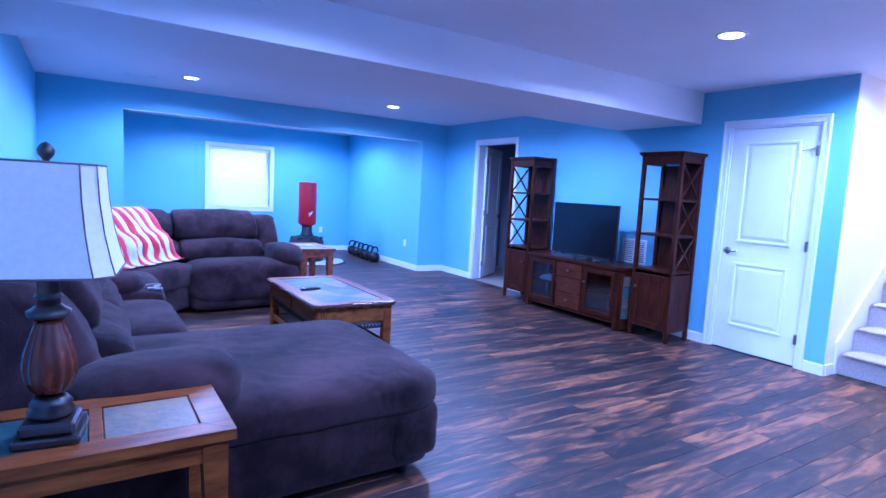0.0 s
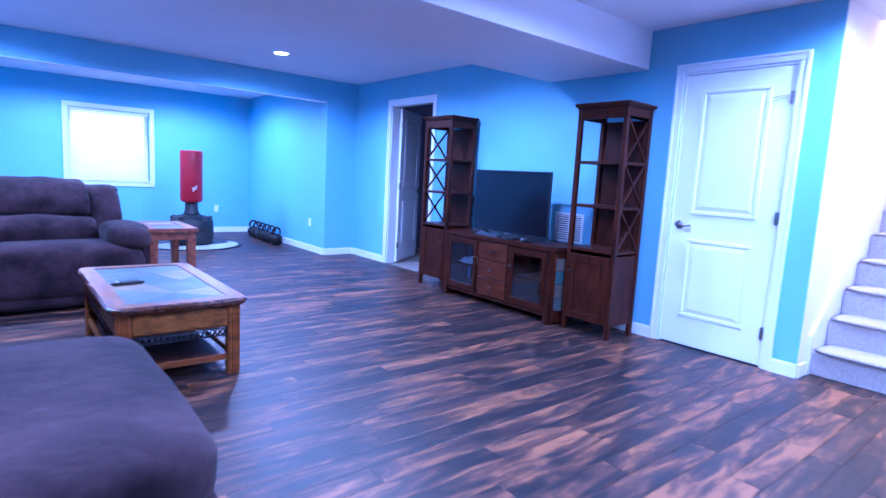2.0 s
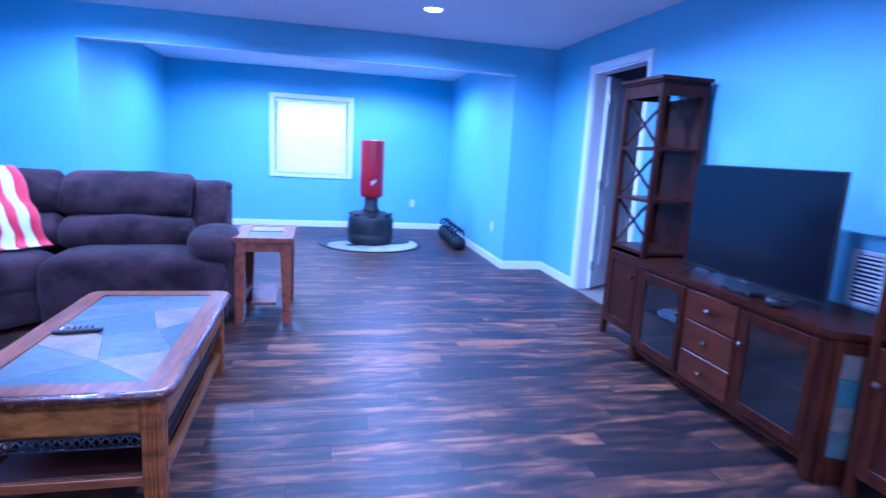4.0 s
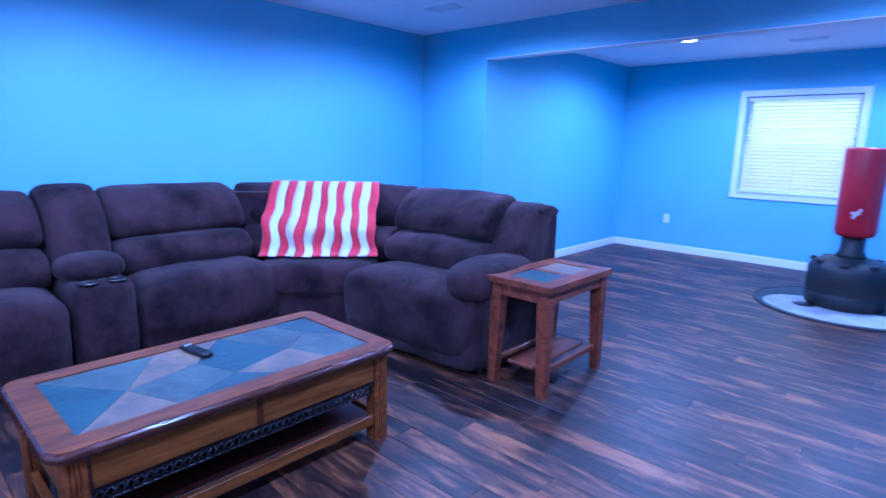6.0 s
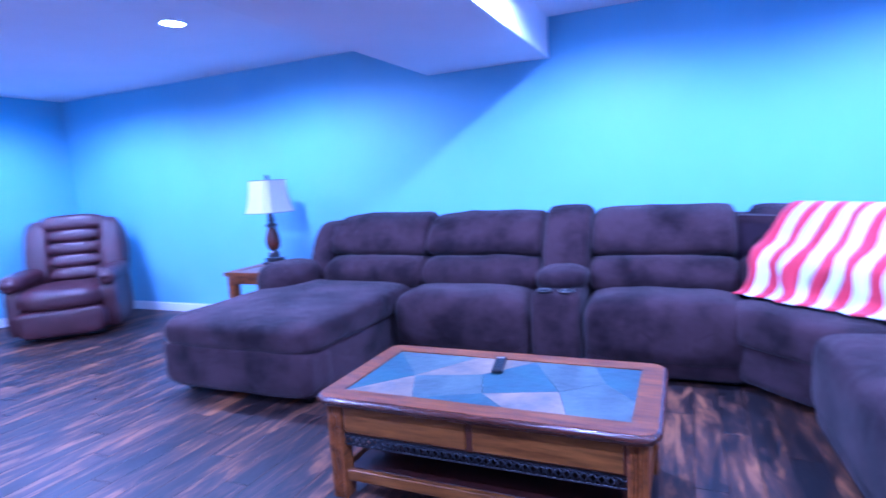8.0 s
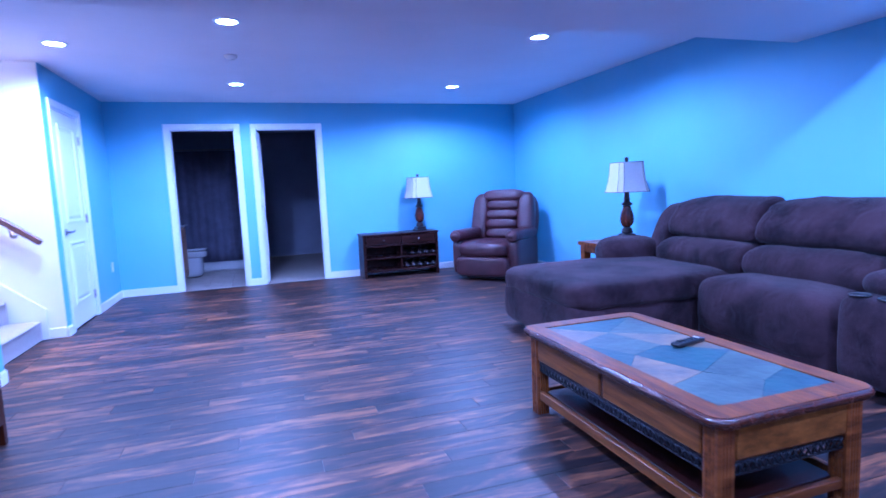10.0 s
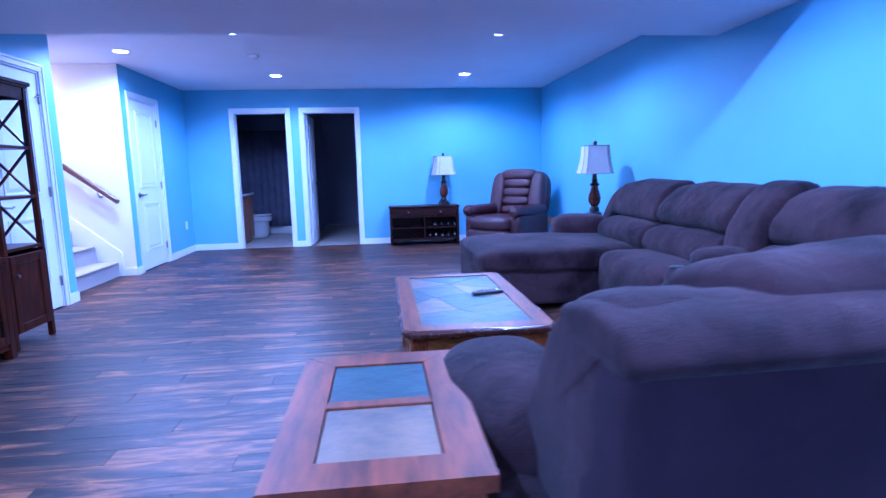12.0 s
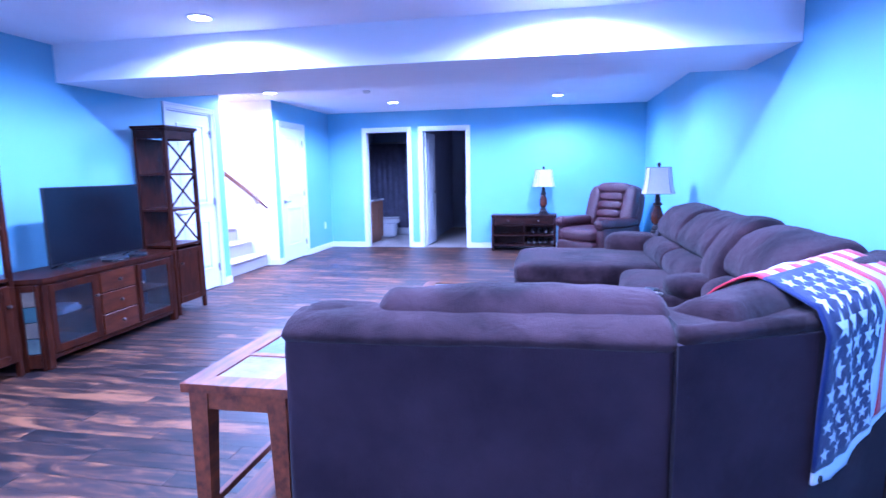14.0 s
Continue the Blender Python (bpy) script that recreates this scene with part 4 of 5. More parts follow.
# ---- flag blanket ----
def flag_point(u, v):
    """u: 0..1 across, towards the arm end; v: -1 (front hem) .. 0 (top) .. 1 (rear hem)."""
    a, b = Vector((0.50, 7.06, 0)), Vector((1.04, 7.66, 0))
    q = a.lerp(b, u)
    n = Vector((0.70, -0.71, 0))
    f = 0.022 * math.sin(u * 15 + v * 4) + 0.012 * math.sin(u * 33 + 2 + v * 7) + 0.045 * math.exp(-((u - 0.56 - 0.10 * v) / 0.035) ** 2) + 0.03 * math.exp(-((u - 0.27 + 0.06 * v) / 0.03) ** 2)
    if v <= 0:
        t = -v
        keys = [(0.0, -0.16, 1.0), (0.06, -0.115, 0.985), (0.14, -0.055, 0.94), (0.27, 0.01, 0.86), (0.38, 0.065, 0.785), (0.48, 0.14, 0.745), (0.60, 0.195, 0.68), (0.70, 0.205, 0.62), (0.84, 0.215, 0.55), (0.94, 0.255, 0.512), (1.0, 0.31, 0.508)]
        grow = 1 + 0.02 * t
    else:
        t = v
        keys = [(0.0, -0.16, 1.0), (0.05, -0.20, 0.99), (0.20, -0.30, 0.965), (0.28, -0.365, 0.945), (0.34, -0.392, 0.88), (0.6, -0.384, 0.67), (1.0, -0.382, 0.455)]
        grow = 1
        f = 0.008 * math.sin(u * 15 + v * 4) + 0.004 * math.sin(u * 33 + 2 + v * 7)
    for (t0, d0, z0), (t1, d1, z1) in zip(keys, keys[1:]):
        if t <= t1 + 1e-9:
            k = (t - t0) / (t1 - t0)
            d, z = d0 + (d1 - d0) * k, z0 + (z1 - z0) * k
            break
    u += (0.012 * math.sin(v * 6 + u * 8) + 0.009 * math.sin(v * 17 + u * 11)) * min(1.0, -v * 3) if v < 0 else 0
    q = a.lerp(b, 0.5 + (u - 0.5) * grow + 0.10 * max(0.0, min(1.0, (v - 0.05) / 0.25)))
    hem = 0.03 * math.sin(u * 6) * (t > 0.9 and v > 0) * (t - 0.9) * 10
    return (q + n * (d + (abs(f) if v < 0 else -abs(f)) * min(1, t * 2 + 0.2)) + Vector((0, 0, z + 0.006 + hem)))[:]


FL = thing("flag_blanket", "red, white and blue starred flag blanket draped over the sofa corner", "blanket")
for k in range(13):
    u0, u1 = k / 13, (k + 1) / 13
    vs = [-1 + i / 22 for i in range(23)] + ([0.02, 0.04] if k > 5 else [0.04 + i / 22 for i in range(20)] )
    us = [u0 + (u1 - u0) * j / 3 for j in range(4)]
    Geo().sheet([[flag_point(u, v) for u in us] for v in vs], 0.007).part("stripe", FLAGRED if k % 2 == 0 else FLAGWHITE, FL, "red stripe" if k == 0 else "white stripe" if k == 1 else "")
Geo().sheet([[flag_point(6 / 13 + (7 / 13) * j / 14, 0.03 + 0.91 * i / 26) for j in range(15)] for i in range(27)], 0.008).part("canton", FLAGBLUE, FL, "blue field")
Geo().sheet([[flag_point(j / 20, 0.94 + 0.06 * i / 3) for j in range(21)] for i in range(4)], 0.009).part("hem", FLAGWHITE, FL, "white rope hem")
for r in range(11):
    for c in range(5 if r % 2 == 0 else 4):
        uc = 6 / 13 + (7 / 13) * ((c + 0.5 + (0 if r % 2 == 0 else 0.5)) / 5)
        vc = 0.08 + 0.85 * (r + 0.3) / 11
        star = []
        for i in range(10):
            a, rad = math.pi * i / 5, (0.034 if i % 2 == 0 else 0.0135)
            star.append((uc + rad * math.sin(a) / 0.81, vc - rad * math.cos(a) / 0.72))
        o = Vector((-0.70, 0.71, 0)) * 0.011 + Vector((0, 0, 0.006))
        pts = [Vector(flag_point(u, v)) + o for u, v in star]
        mid = Vector(flag_point(uc, vc)) + o
        Geo().add([p[:] for p in pts] + [mid[:]], [(i, (i + 1) % 10, 10) for i in range(10)]).part("star", FLAGWHITE, FL)
p = Vector(flag_point(0.97, 0.97)) + Vector((-0.70, 0.71, 0)) * 0.012
Geo().lathe([(0.006, 0), (0.012, 0), (0.012, 0.003), (0.006, 0.003)], p, 14, Vector((-0.7, 0.71, 0)).to_track_quat("Z", "Y").to_matrix(), ring=True).part("grommet", IRON, FL)


# ---- tables ----
def end_table(name, label, at, turn, w, d, h, wood):
    """w along x, d along y, seen from its corner at (0, 0)."""
    e = thing(name, label, "side table", at, turn)
    x0, x1, y0, y1 = -w / 2, w / 2, -d / 2, d / 2
    f, t = 0.085, 0.032
    zt = h - t
    for q in ((x0, x1, y0, y0 + f), (x0, x1, y1 - f, y1)):
        n = [(q[0], q[2] if q[2] == y0 else q[3]), (q[1], q[2] if q[2] == y0 else q[3]), (q[1] - f, q[3] if q[2] == y0 else q[2]), (q[0] + f, q[3] if q[2] == y0 else q[2])]
        Geo().prism(n if q[2] == y0 else n[::-1], zt, h).part("top_rail", wood, e)
    for s in (-1, 1):
        xa = s * w / 2
        xb = xa - s * f
        n = [(xa, y0), (xa, y1), (xb, y1 - f), (xb, y0 + f)]
        Geo().prism(n if s < 0 else n[::-1], zt, h - 0.0005).part("top_rail", wood, e)
    Geo().box(x0 + f, x1 - f, -0.0175, 0.0175, zt, h, 0.002).part("centre_rail", wood, e)
    Geo().box(x0 + f + 0.002, x1 - f - 0.002, y0 + f + 0.002, -0.0195, zt + 0.004, h - 0.004, 0.003).part("slate_tile", SLATE_B, e, "blue-grey slate tile")
    Geo().box(x0 + f + 0.002, x1 - f - 0.002, 0.0195, y1 - f - 0.002, zt + 0.004, h - 0.004, 0.003).part("slate_tile", SLATE_T, e, "tan slate tile")
    for q in ((x0 + 0.05, x1 - 0.05, y0 + 0.025, y0 + 0.045), (x0 + 0.05, x1 - 0.05, y1 - 0.045, y1 - 0.025), (x0 + 0.025, x0 + 0.045, y0 + 0.05, y1 - 0.05), (x1 - 0.045, x1 - 0.025, y0 + 0.05, y1 - 0.05)):
        Geo().box(*q, zt - 0.07, zt, 0.003).part("apron", wood, e)
    for sx in (-1, 1):
        for sy in (-1, 1):
            a = (sx * (w / 2 - 0.055), sy * (d / 2 - 0.055))
            g = Geo()
            k0, k1 = 0.036, 0.024
            o = (a[0] + sx * 0.012, a[1] + sy * 0.012)
            v = [(o[0] + i * k1, o[1] + j * k1, 0) for i, j in ((-1, -1), (1, -1), (1, 1), (-1, 1))] + [(a[0] + i * k0, a[1] + j * k0, zt) for i, j in ((-1, -1), (1, -1), (1, 1), (-1, 1))]
            g.add(v, [(3, 2, 1, 0), (4, 5, 6, 7), (0, 1, 5, 4), (1, 2, 6, 5), (2, 3, 7, 6), (3, 0, 4, 7)])
            g.part("leg", wood, e)
    for sx in (-1, 1):
        Geo().box(sx * (w / 2 - 0.055) - 0.012, sx * (w / 2 - 0.055) + 0.012, y0 + 0.06, y1 - 0.06, 0.12, 0.15, 0.003).part("stretcher", wood, e)
    Geo().box(x0 + 0.12, x1 - 0.12, y0 + 0.06, y1 - 0.06, 0.125, 0.143, 0.003).part("shelf", wood, e)
    return e


end_table("end_table", "reddish wooden end table with two slate tiles, beside the sofa arm", (2.622, 7.600, 0), 0, 0.408, 0.675, 0.615, CHERRY)
end_table("end_table", "golden wooden end table with slate tiles, carrying a lamp", (0.475, 3.245, 0), -90, 0.42, 0.70, 0.600, OAK_Y)

CT = thing("coffee_table", "golden oak coffee table with a slate mosaic top and iron lattice", "coffee table", (2.187, 5.855, 0), 0)
w, d, h, f = 0.672, 1.282, 0.447, 0.083
x0, x1, y0, y1 = -w / 2, w / 2, -d / 2, d / 2


def rounded(w, d, r, grow=0.0, n=5):
    """The outline of a rectangle with rounded corners, a corner at a time."""
    w, d, r = w / 2 + grow, d / 2 + grow, r + grow
    pts = []
    for cx, cy, a0 in ((w - r, d - r, 0), (-w + r, d - r, 90), (-w + r, -d + r, 180), (w - r, -d + r, 270)):
        pts += [(cx + r * math.cos(radians(a0 + 90 * k / n)), cy + r * math.sin(radians(a0 + 90 * k / n))) for k in range(n + 1)]
    return pts


out = rounded(w, d, 0.055)
inn = [p for p in ((x1 - f, y1 - f), (x0 + f, y1 - f), (x0 + f, y0 + f), (x1 - f, y0 + f)) for _ in range(6)]


def ring(g, o, i, z0, z1, e=0.0):
    n = len(o)
    verts = [(x, y, z0) for x, y in o] + [(x, y, z1) for x, y in o] + [(x, y, z0) for x, y in i] + [(x, y, z1) for x, y in i]
    for k in range(n):
        j = (k + 1) % n
        g.add([verts[m] for m in (k, j, n + j, n + k)], [(0, 1, 2, 3)])
        if i[k] != i[j]:
            g.add([verts[m] for m in (n + k, n + j, 3 * n + j, 3 * n + k)], [(0, 1, 2, 3)])
            g.add([verts[m] for m in (k, 2 * n + k, 2 * n + j, j)], [(0, 1, 2, 3)])
            g.add([verts[m] for m in (2 * n + k, 3 * n + k, 3 * n + j, 2 * n + j)], [(0, 1, 2, 3)])
        else:
            g.add([verts[m] for m in (n + k, n + j, 3 * n + k)], [(0, 1, 2)])
            g.add([verts[m] for m in (k, 2 * n + k, j)], [(0, 1, 2)])
    return g


ring(Geo(), out, inn, h - 0.018, h).part("top_frame", OAK_Y, CT)
g = Geo()
prof = [(-0.02, -0.040), (0.0, -0.040), (0.006, -0.034), (0.004, -0.030), (0.014, -0.024), (0.016, -0.015), (0.011, -0.006), (0.001, -0.0008), (-0.004, -0.012), (-0.02, -0.020)]
loops = [[(x, y, h + z) for x, y in rounded(w, d, 0.055, o)] for o, z in prof]
m = len(out)
g.add([p for lp in loops for p in lp], [(j * m + i, j * m + (i + 1) % m, ((j + 1) % len(loops)) * m + (i + 1) % m, ((j + 1) % len(loops)) * m + i) for j in range(len(loops)) for i in range(m)], True)
g.part("top_moulding", EDGEWOOD, CT, "dark glossy rounded edge")
Geo().box(x0 + f - 0.01, x1 - f + 0.01, y0 + f - 0.01, y1 - f + 0.01, h - 0.03, h - 0.010, 0).part("top_bed", SUB, CT)
ix, iy = w / 2 - f, d / 2 - f
P = lambda a, b: (a * ix, b * iy)  # noqa: E731
tiles = [([P(-1, -1), P(1, -1), P(0.1, -0.62)], SLATE_B), ([P(-1, -1), P(0.1, -0.62), P(-1, -0.28)], SLATE_P), ([P(1, -1), P(1, -0.45), P(0.1, -0.62)], SLATE_T),
         ([P(0.1, -0.62), P(1, -0.45), P(0.55, 0.0), P(-0.2, -0.12)], SLATE_P), ([P(-1, -0.28), P(0.1, -0.62), P(-0.2, -0.12), P(-1, 0.2)], SLATE_T),
         ([P(1, -0.45), P(1, 0.22), P(0.55, 0.0)], SLATE_B), ([P(-0.2, -0.12), P(0.55, 0.0), P(0.2, 0.5), P(-1, 0.2)], SLATE_B),
         ([P(0.55, 0.0), P(1, 0.22), P(1, 0.62), P(0.2, 0.5)], SLATE_T), ([P(-1, 0.2), P(0.2, 0.5), P(-0.3, 0.78), P(-1, 0.66)], SLATE_P),
         ([P(0.2, 0.5), P(1, 0.62), P(1, 1), P(0.3, 1), P(-0.3, 0.78)], SLATE_P), ([P(-1, 0.66), P(-0.3, 0.78), P(0.3, 1), P(-1, 1)], SLATE_B)]
for poly, m in tiles:
    cx, cy = sum(p[0] for p in poly) / len(poly), sum(p[1] for p in poly) / len(poly)
    q = [(cx + (x - cx) * 0.992, cy + (y - cy) * 0.992) for x, y in poly]
    Geo().prism(q, h - 0.012, h - 0.0045).part("slate_tile", m, CT)
for sx in (-1, 1):
    Geo().box(sx * (w / 2 - 0.045) - 0.010, sx * (w / 2 - 0.045) + 0.010, y0 + 0.09, y1 - 0.09, h - 0.166, h - 0.034, 0.002).part("side_apron", EDGEWOOD, CT)
    for s in (-1, 1):
        c = s * 0.275
        fr = Geo().box(sx * (w / 2 - 0.035) - 0.007, sx * (w / 2 - 0.035) + 0.007, c - 0.262, c + 0.262, h - 0.158, h - 0.050, 0.004)
        fr.part("drawer_front", DRAWERWOOD, CT)
    Geo().box(sx * (w / 2 - 0.05) - 0.012, sx * (w / 2 - 0.05) + 0.012, y0 + 0.09, y1 - 0.09, 0.075, 0.122, 0.003).part("shelf_rail", DRAWERWOOD, CT)
    g = Geo()
    xx = sx * (w / 2 - 0.045)
    g.bar((xx, y0 + 0.09, h - 0.174), (xx, y1 - 0.09, h - 0.174), 0.008, 0.008).bar((xx, y0 + 0.09, h - 0.216), (xx, y1 - 0.09, h - 0.216), 0.008, 0.008)
    n = 38
    for i in range(n):
        ya = y0 + 0.09 + i * (d - 0.18) / n
        yb = ya + (d - 0.18) / n
        g.tube([(xx, ya, h - 0.214), (xx, yb, h - 0.176)], 0.0045, 5).tube([(xx, ya, h - 0.176), (xx, yb, h - 0.214)], 0.0045, 5)
    g.part("lattice", IRON, CT, "black iron lattice band")
for sy in (-1, 1):
    Geo().box(x0 + 0.09, x1 - 0.09, sy * (d / 2 - 0.045) - 0.010, sy * (d / 2 - 0.045) + 0.010, h - 0.166, h - 0.034, 0.002).part("end_apron", OAK, CT)
    Geo().box(x0 + 0.10, x1 - 0.10, sy * (d / 2 - 0.033) - 0.006, sy * (d / 2 - 0.033) + 0.006, h - 0.158, h - 0.050, 0.004).part("end_panel", DRAWERWOOD, CT)
    Geo().box(x0 + 0.09, x1 - 0.09, sy * (d / 2 - 0.05) - 0.012, sy * (d / 2 - 0.05) + 0.012, 0.085, 0.12, 0.003).part("shelf_rail", OAK, CT)
    g = Geo()
    yy = sy * (d / 2 - 0.045)
    g.bar((x0 + 0.09, yy, h - 0.174), (x1 - 0.09, yy, h - 0.174), 0.008, 0.008).bar((x0 + 0.09, yy, h - 0.216), (x1 - 0.09, yy, h - 0.216), 0.008, 0.008)
    for i in range(17):
        xa = x0 + 0.09 + i * (w - 0.18) / 17
        xb = xa + (w - 0.18) / 17
        g.tube([(xa, yy, h - 0.214), (xb, yy, h - 0.176)], 0.0045, 5).tube([(xa, yy, h - 0.176), (xb, yy, h - 0.214)], 0.0045, 5)
    g.part("lattice", IRON, CT)
    for sx in (-1, 1):
        ax, ay = sx * (w / 2 - 0.06), sy * (d / 2 - 0.06)
        k, o = 0.034, []
        for i in range(4):
            ux, uy = ((1, 0), (0, 1), (-1, 0), (0, -1))[i]
            vx, vy = -uy, ux
            for t, dpt in ((-1.0, 0.12), (-0.72, 0), (-0.5, 0), (-0.38, 0.14), (-0.26, 0), (-0.12, 0), (0, 0.14), (0.12, 0), (0.26, 0), (0.38, 0.14), (0.5, 0), (0.72, 0)):
                o.append((ax + k * ((1 - dpt) * ux + t * vx), ay + k * ((1 - dpt) * uy + t * vy)))
        g = Geo().prism(o, 0.0, h - 0.034)
        g.part("leg", OAK, CT)
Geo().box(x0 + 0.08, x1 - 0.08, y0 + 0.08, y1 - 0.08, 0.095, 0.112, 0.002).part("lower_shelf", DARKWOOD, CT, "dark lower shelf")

RM = thing("remote_control", "slim black remote control lying on the coffee table", "remote control", (2.03, 5.83, 0.4445), -80)
Geo().soft(-0.024, 0.024, -0.09, 0.09, 0.0, 0.02, 8, 8, 0, pz=4).part("case", TVBLACK, RM)
for i in range(6):
    for j in (-0.011, 0.0, 0.011):
        Geo().box(j - 0.003, j + 0.003, -0.06 + i * 0.022, -0.052 + i * 0.022, 0.019, 0.0225, 0.001).part("button", PLASTIC if i == 0 else IRON, RM)


# ---- lamps ----
def table_lamp(label, at, turn=0):
    e = thing("table_lamp", label, "table lamp", at, turn, group="matching table lamps")
    Geo().box(-0.078, 0.078, -0.078, 0.078, 0.0, 0.022, 0.005).box(-0.064, 0.064, -0.064, 0.064, 0.022, 0.058, 0.010).lathe([(0.03, 0.056), (0.052, 0.066), (0.056, 0.078), (0.046, 0.09), (0.052, 0.098), (0.040, 0.112), (0.028, 0.122)], n=28).part("foot", LAMPBLACK, e, "stepped square black base")
    Geo().lathe([(0.028, 0.120), (0.044, 0.135), (0.058, 0.165), (0.063, 0.20), (0.058, 0.24), (0.044, 0.285), (0.034, 0.315), (0.032, 0.33)], n=60, flute=0.045, flutes=12).part("urn", LAMPWOOD, e, "carved red-brown urn")
    Geo().lathe([(0.032, 0.328), (0.050, 0.34), (0.052, 0.352), (0.036, 0.362), (0.022, 0.378), (0.034, 0.392), (0.024, 0.405), (0.014, 0.42), (0.013, 0.47), (0.009, 0.48), (0.006, 0.72)], n=24).part("neck", LAMPBLACK, e)
    Geo().lathe([(0.0, 0.74), (0.012, 0.742), (0.007, 0.75), (0.019, 0.765), (0.021, 0.778), (0.012, 0.793), (0.0, 0.80)], n=18).part("finial", LAMPBLACK, e)
    prof = [(0.168, 0.462), (0.157, 0.50), (0.142, 0.57), (0.131, 0.65), (0.125, 0.745)]
    g = Geo()
    verts, n = [], 8
    for lay, s in ((0, 1.0), (1, 0.975)):
        for r, z in prof:
            c = r * 0.26
            for x, y in ((r - c, -r), (r, -r + c), (r, r - c), (r - c, r), (-r + c, r), (-r, r - c), (-r, -r + c), (-r + c, -r)):
                verts.append((x * s, y * s, z))
    faces, k = [], len(prof) * n
    for lay in (0, 1):
        for j in range(len(prof) - 1):
            for i in range(n):
                a, b = lay * k + j * n + i, lay * k + j * n + (i + 1) % n
                faces.append((a, b, b + n, a + n) if lay == 0 else (a + n, b + n, b, a))
    for j in (0, len(prof) - 1):
        for i in range(n):
            faces.append((j * n + i, j * n + (i + 1) % n, k + j * n + (i + 1) % n, k + j * n + i))
    g.add(verts, faces)
    sh = g.part("shade", SHADE, e, "off-white linen bell shade with cut corners")
    for sx in (-1, 1):
        for sy in (-1, 1):
            for i, j in ((1.0, 0.74), (0.74, 1.0)):
                Geo().tube([(sx * r * i, sy * r * j, z) for r, z in prof], 0.0022, 5).part("seam", PIPING, sh)
    for r, z in (prof[0], prof[-1]):
        c = r * 0.26
        loop = [(r - c, -r), (r, -r + c), (r, r - c), (r - c, r), (-r + c, r), (-r, r - c), (-r, -r + c), (-r + c, -r), (r - c, -r)]
        t = Geo()
        for (xa, ya), (xb, yb) in zip(loop, loop[1:]):
            t.tube([(xa, ya, z), (xb, yb, z)], 0.003, 6)
        t.part("piping", PIPING, sh)
    return e


LA = table_lamp("tall lamp with a linen shade on the golden end table", (0.372, 3.20, 0.600), -8)
L2 = copy_thing(LA, pose(1.63, 0.25, 0.602, 0, 0, 12))
tagged(L2, label="table lamp with a linen shade on the dark wine cabinet")

# ---- recliner chair ----
RC = thing("leather_recliner", "burgundy leather recliner with a channelled back, in the corner", "armchair", (0.80, 1.00, 0), -46)
# own frame: the chair faces +y
Geo().soft(-0.30, 0.30, -0.36, 0.44, 0.06, 0.34, 6, 10, 0.006, seed=51).part("base", LEATHER, RC)
Geo().soft(-0.345, 0.345, -0.20, 0.56, 0.28, 0.49, 4.2, 12, 0.010, seed=52).part("seat_cushion", LEATHER, RC)
Geo().soft(-0.355, 0.355, 0.36, 0.555, 0.05, 0.31, 5, 10, 0.008, seed=53).part("footrest", LEATHER, RC)
for s in (-1, 1):
    a, b = sorted((s * 0.30, s * 0.46))
    Geo().soft(a, b, -0.40, 0.42, 0.05, 0.52, 7, 10, 0.005, seed=54 + s).part("arm_panel", LEATHER, RC)
    a, b = sorted((s * 0.275, s * 0.49))
    Geo().soft(a, b, -0.40, 0.48, 0.48, 0.63, 2.8, 12, 0.008, seed=56 + s).part("arm_pad", LEATHER, RC)
B = Matrix.Translation((0, -0.26, 0.42)) @ Matrix.Rotation(radians(14), 4, "X")
Geo().soft(-0.465, 0.465, -0.17, 0.06, -0.08, 0.715, 3.4, 16, 0.006, B, seed=61).part("back_shell", LEATHER, RC)
for i, (z0, z1, ww) in enumerate(((0.03, 0.17, 0.23), (0.16, 0.30, 0.23), (0.29, 0.43, 0.24), (0.42, 0.56, 0.24), (0.54, 0.71, 0.30))):
    Geo().soft(-ww, ww, -0.01, 0.15, z0, z1, 3.0, 10, 0.006, B, seed=62 + i).part("back_channel", LEATHER, RC)
for s in (-1, 1):
    a, b = sorted((s * 0.21, s * 0.45))
    Geo().soft(a, b, -0.05, 0.15, -0.02, 0.66, 3.0, 12, 0.010, B, seed=70 + s).part("back_bolster", LEATHER, RC)
for s in (-1, 1):
    Geo().lathe([(0.0, 0.0), (0.05, 0.0), (0.072, -0.012), (0.080, -0.04), (0.078, -0.16), (0.0, -0.17)], (s * 0.385, 0.465, 0.555), 24, Matrix.Rotation(radians(-90), 3, "X")).part("arm_roll", LEATHER, RC)
Geo().box(-0.28, 0.28, -0.3, 0.36, 0, 0.07, 0.01).part("plinth", BLACK, RC)

# ---- wine cabinet ----
WC = thing("wine_cabinet", "low near-black wooden wine cabinet with two rows of bottle cubbies", "cabinet", (1.95, 0.215, 0), 0)
x0, x1, y0, y1 = -0.53, 0.53, -0.185, 0.185
Geo().box(x0 - 0.012, x1 + 0.012, y0, y1 + 0.012, 0.578, 0.602, 0.004).part("top", DARKWOOD, WC)
for s in (-1, 1):
    a, b = sorted((s * 0.53, s * 0.495))
    Geo().box(a, b, y0, y1, 0.0, 0.578, 0.004).part("side", DARKWOOD, WC)
Geo().box(x0 + 0.035, x1 - 0.035, y0, y0 + 0.012, 0.08, 0.578, 0).part("back", DARKWOOD, WC)
for z in (0.085, 0.255, 0.425):
    Geo().box(x0 + 0.035, x1 - 0.035, y0 + 0.012, y1 - 0.004, z, z + 0.02, 0.002).part("shelf", DARKWOOD, WC)
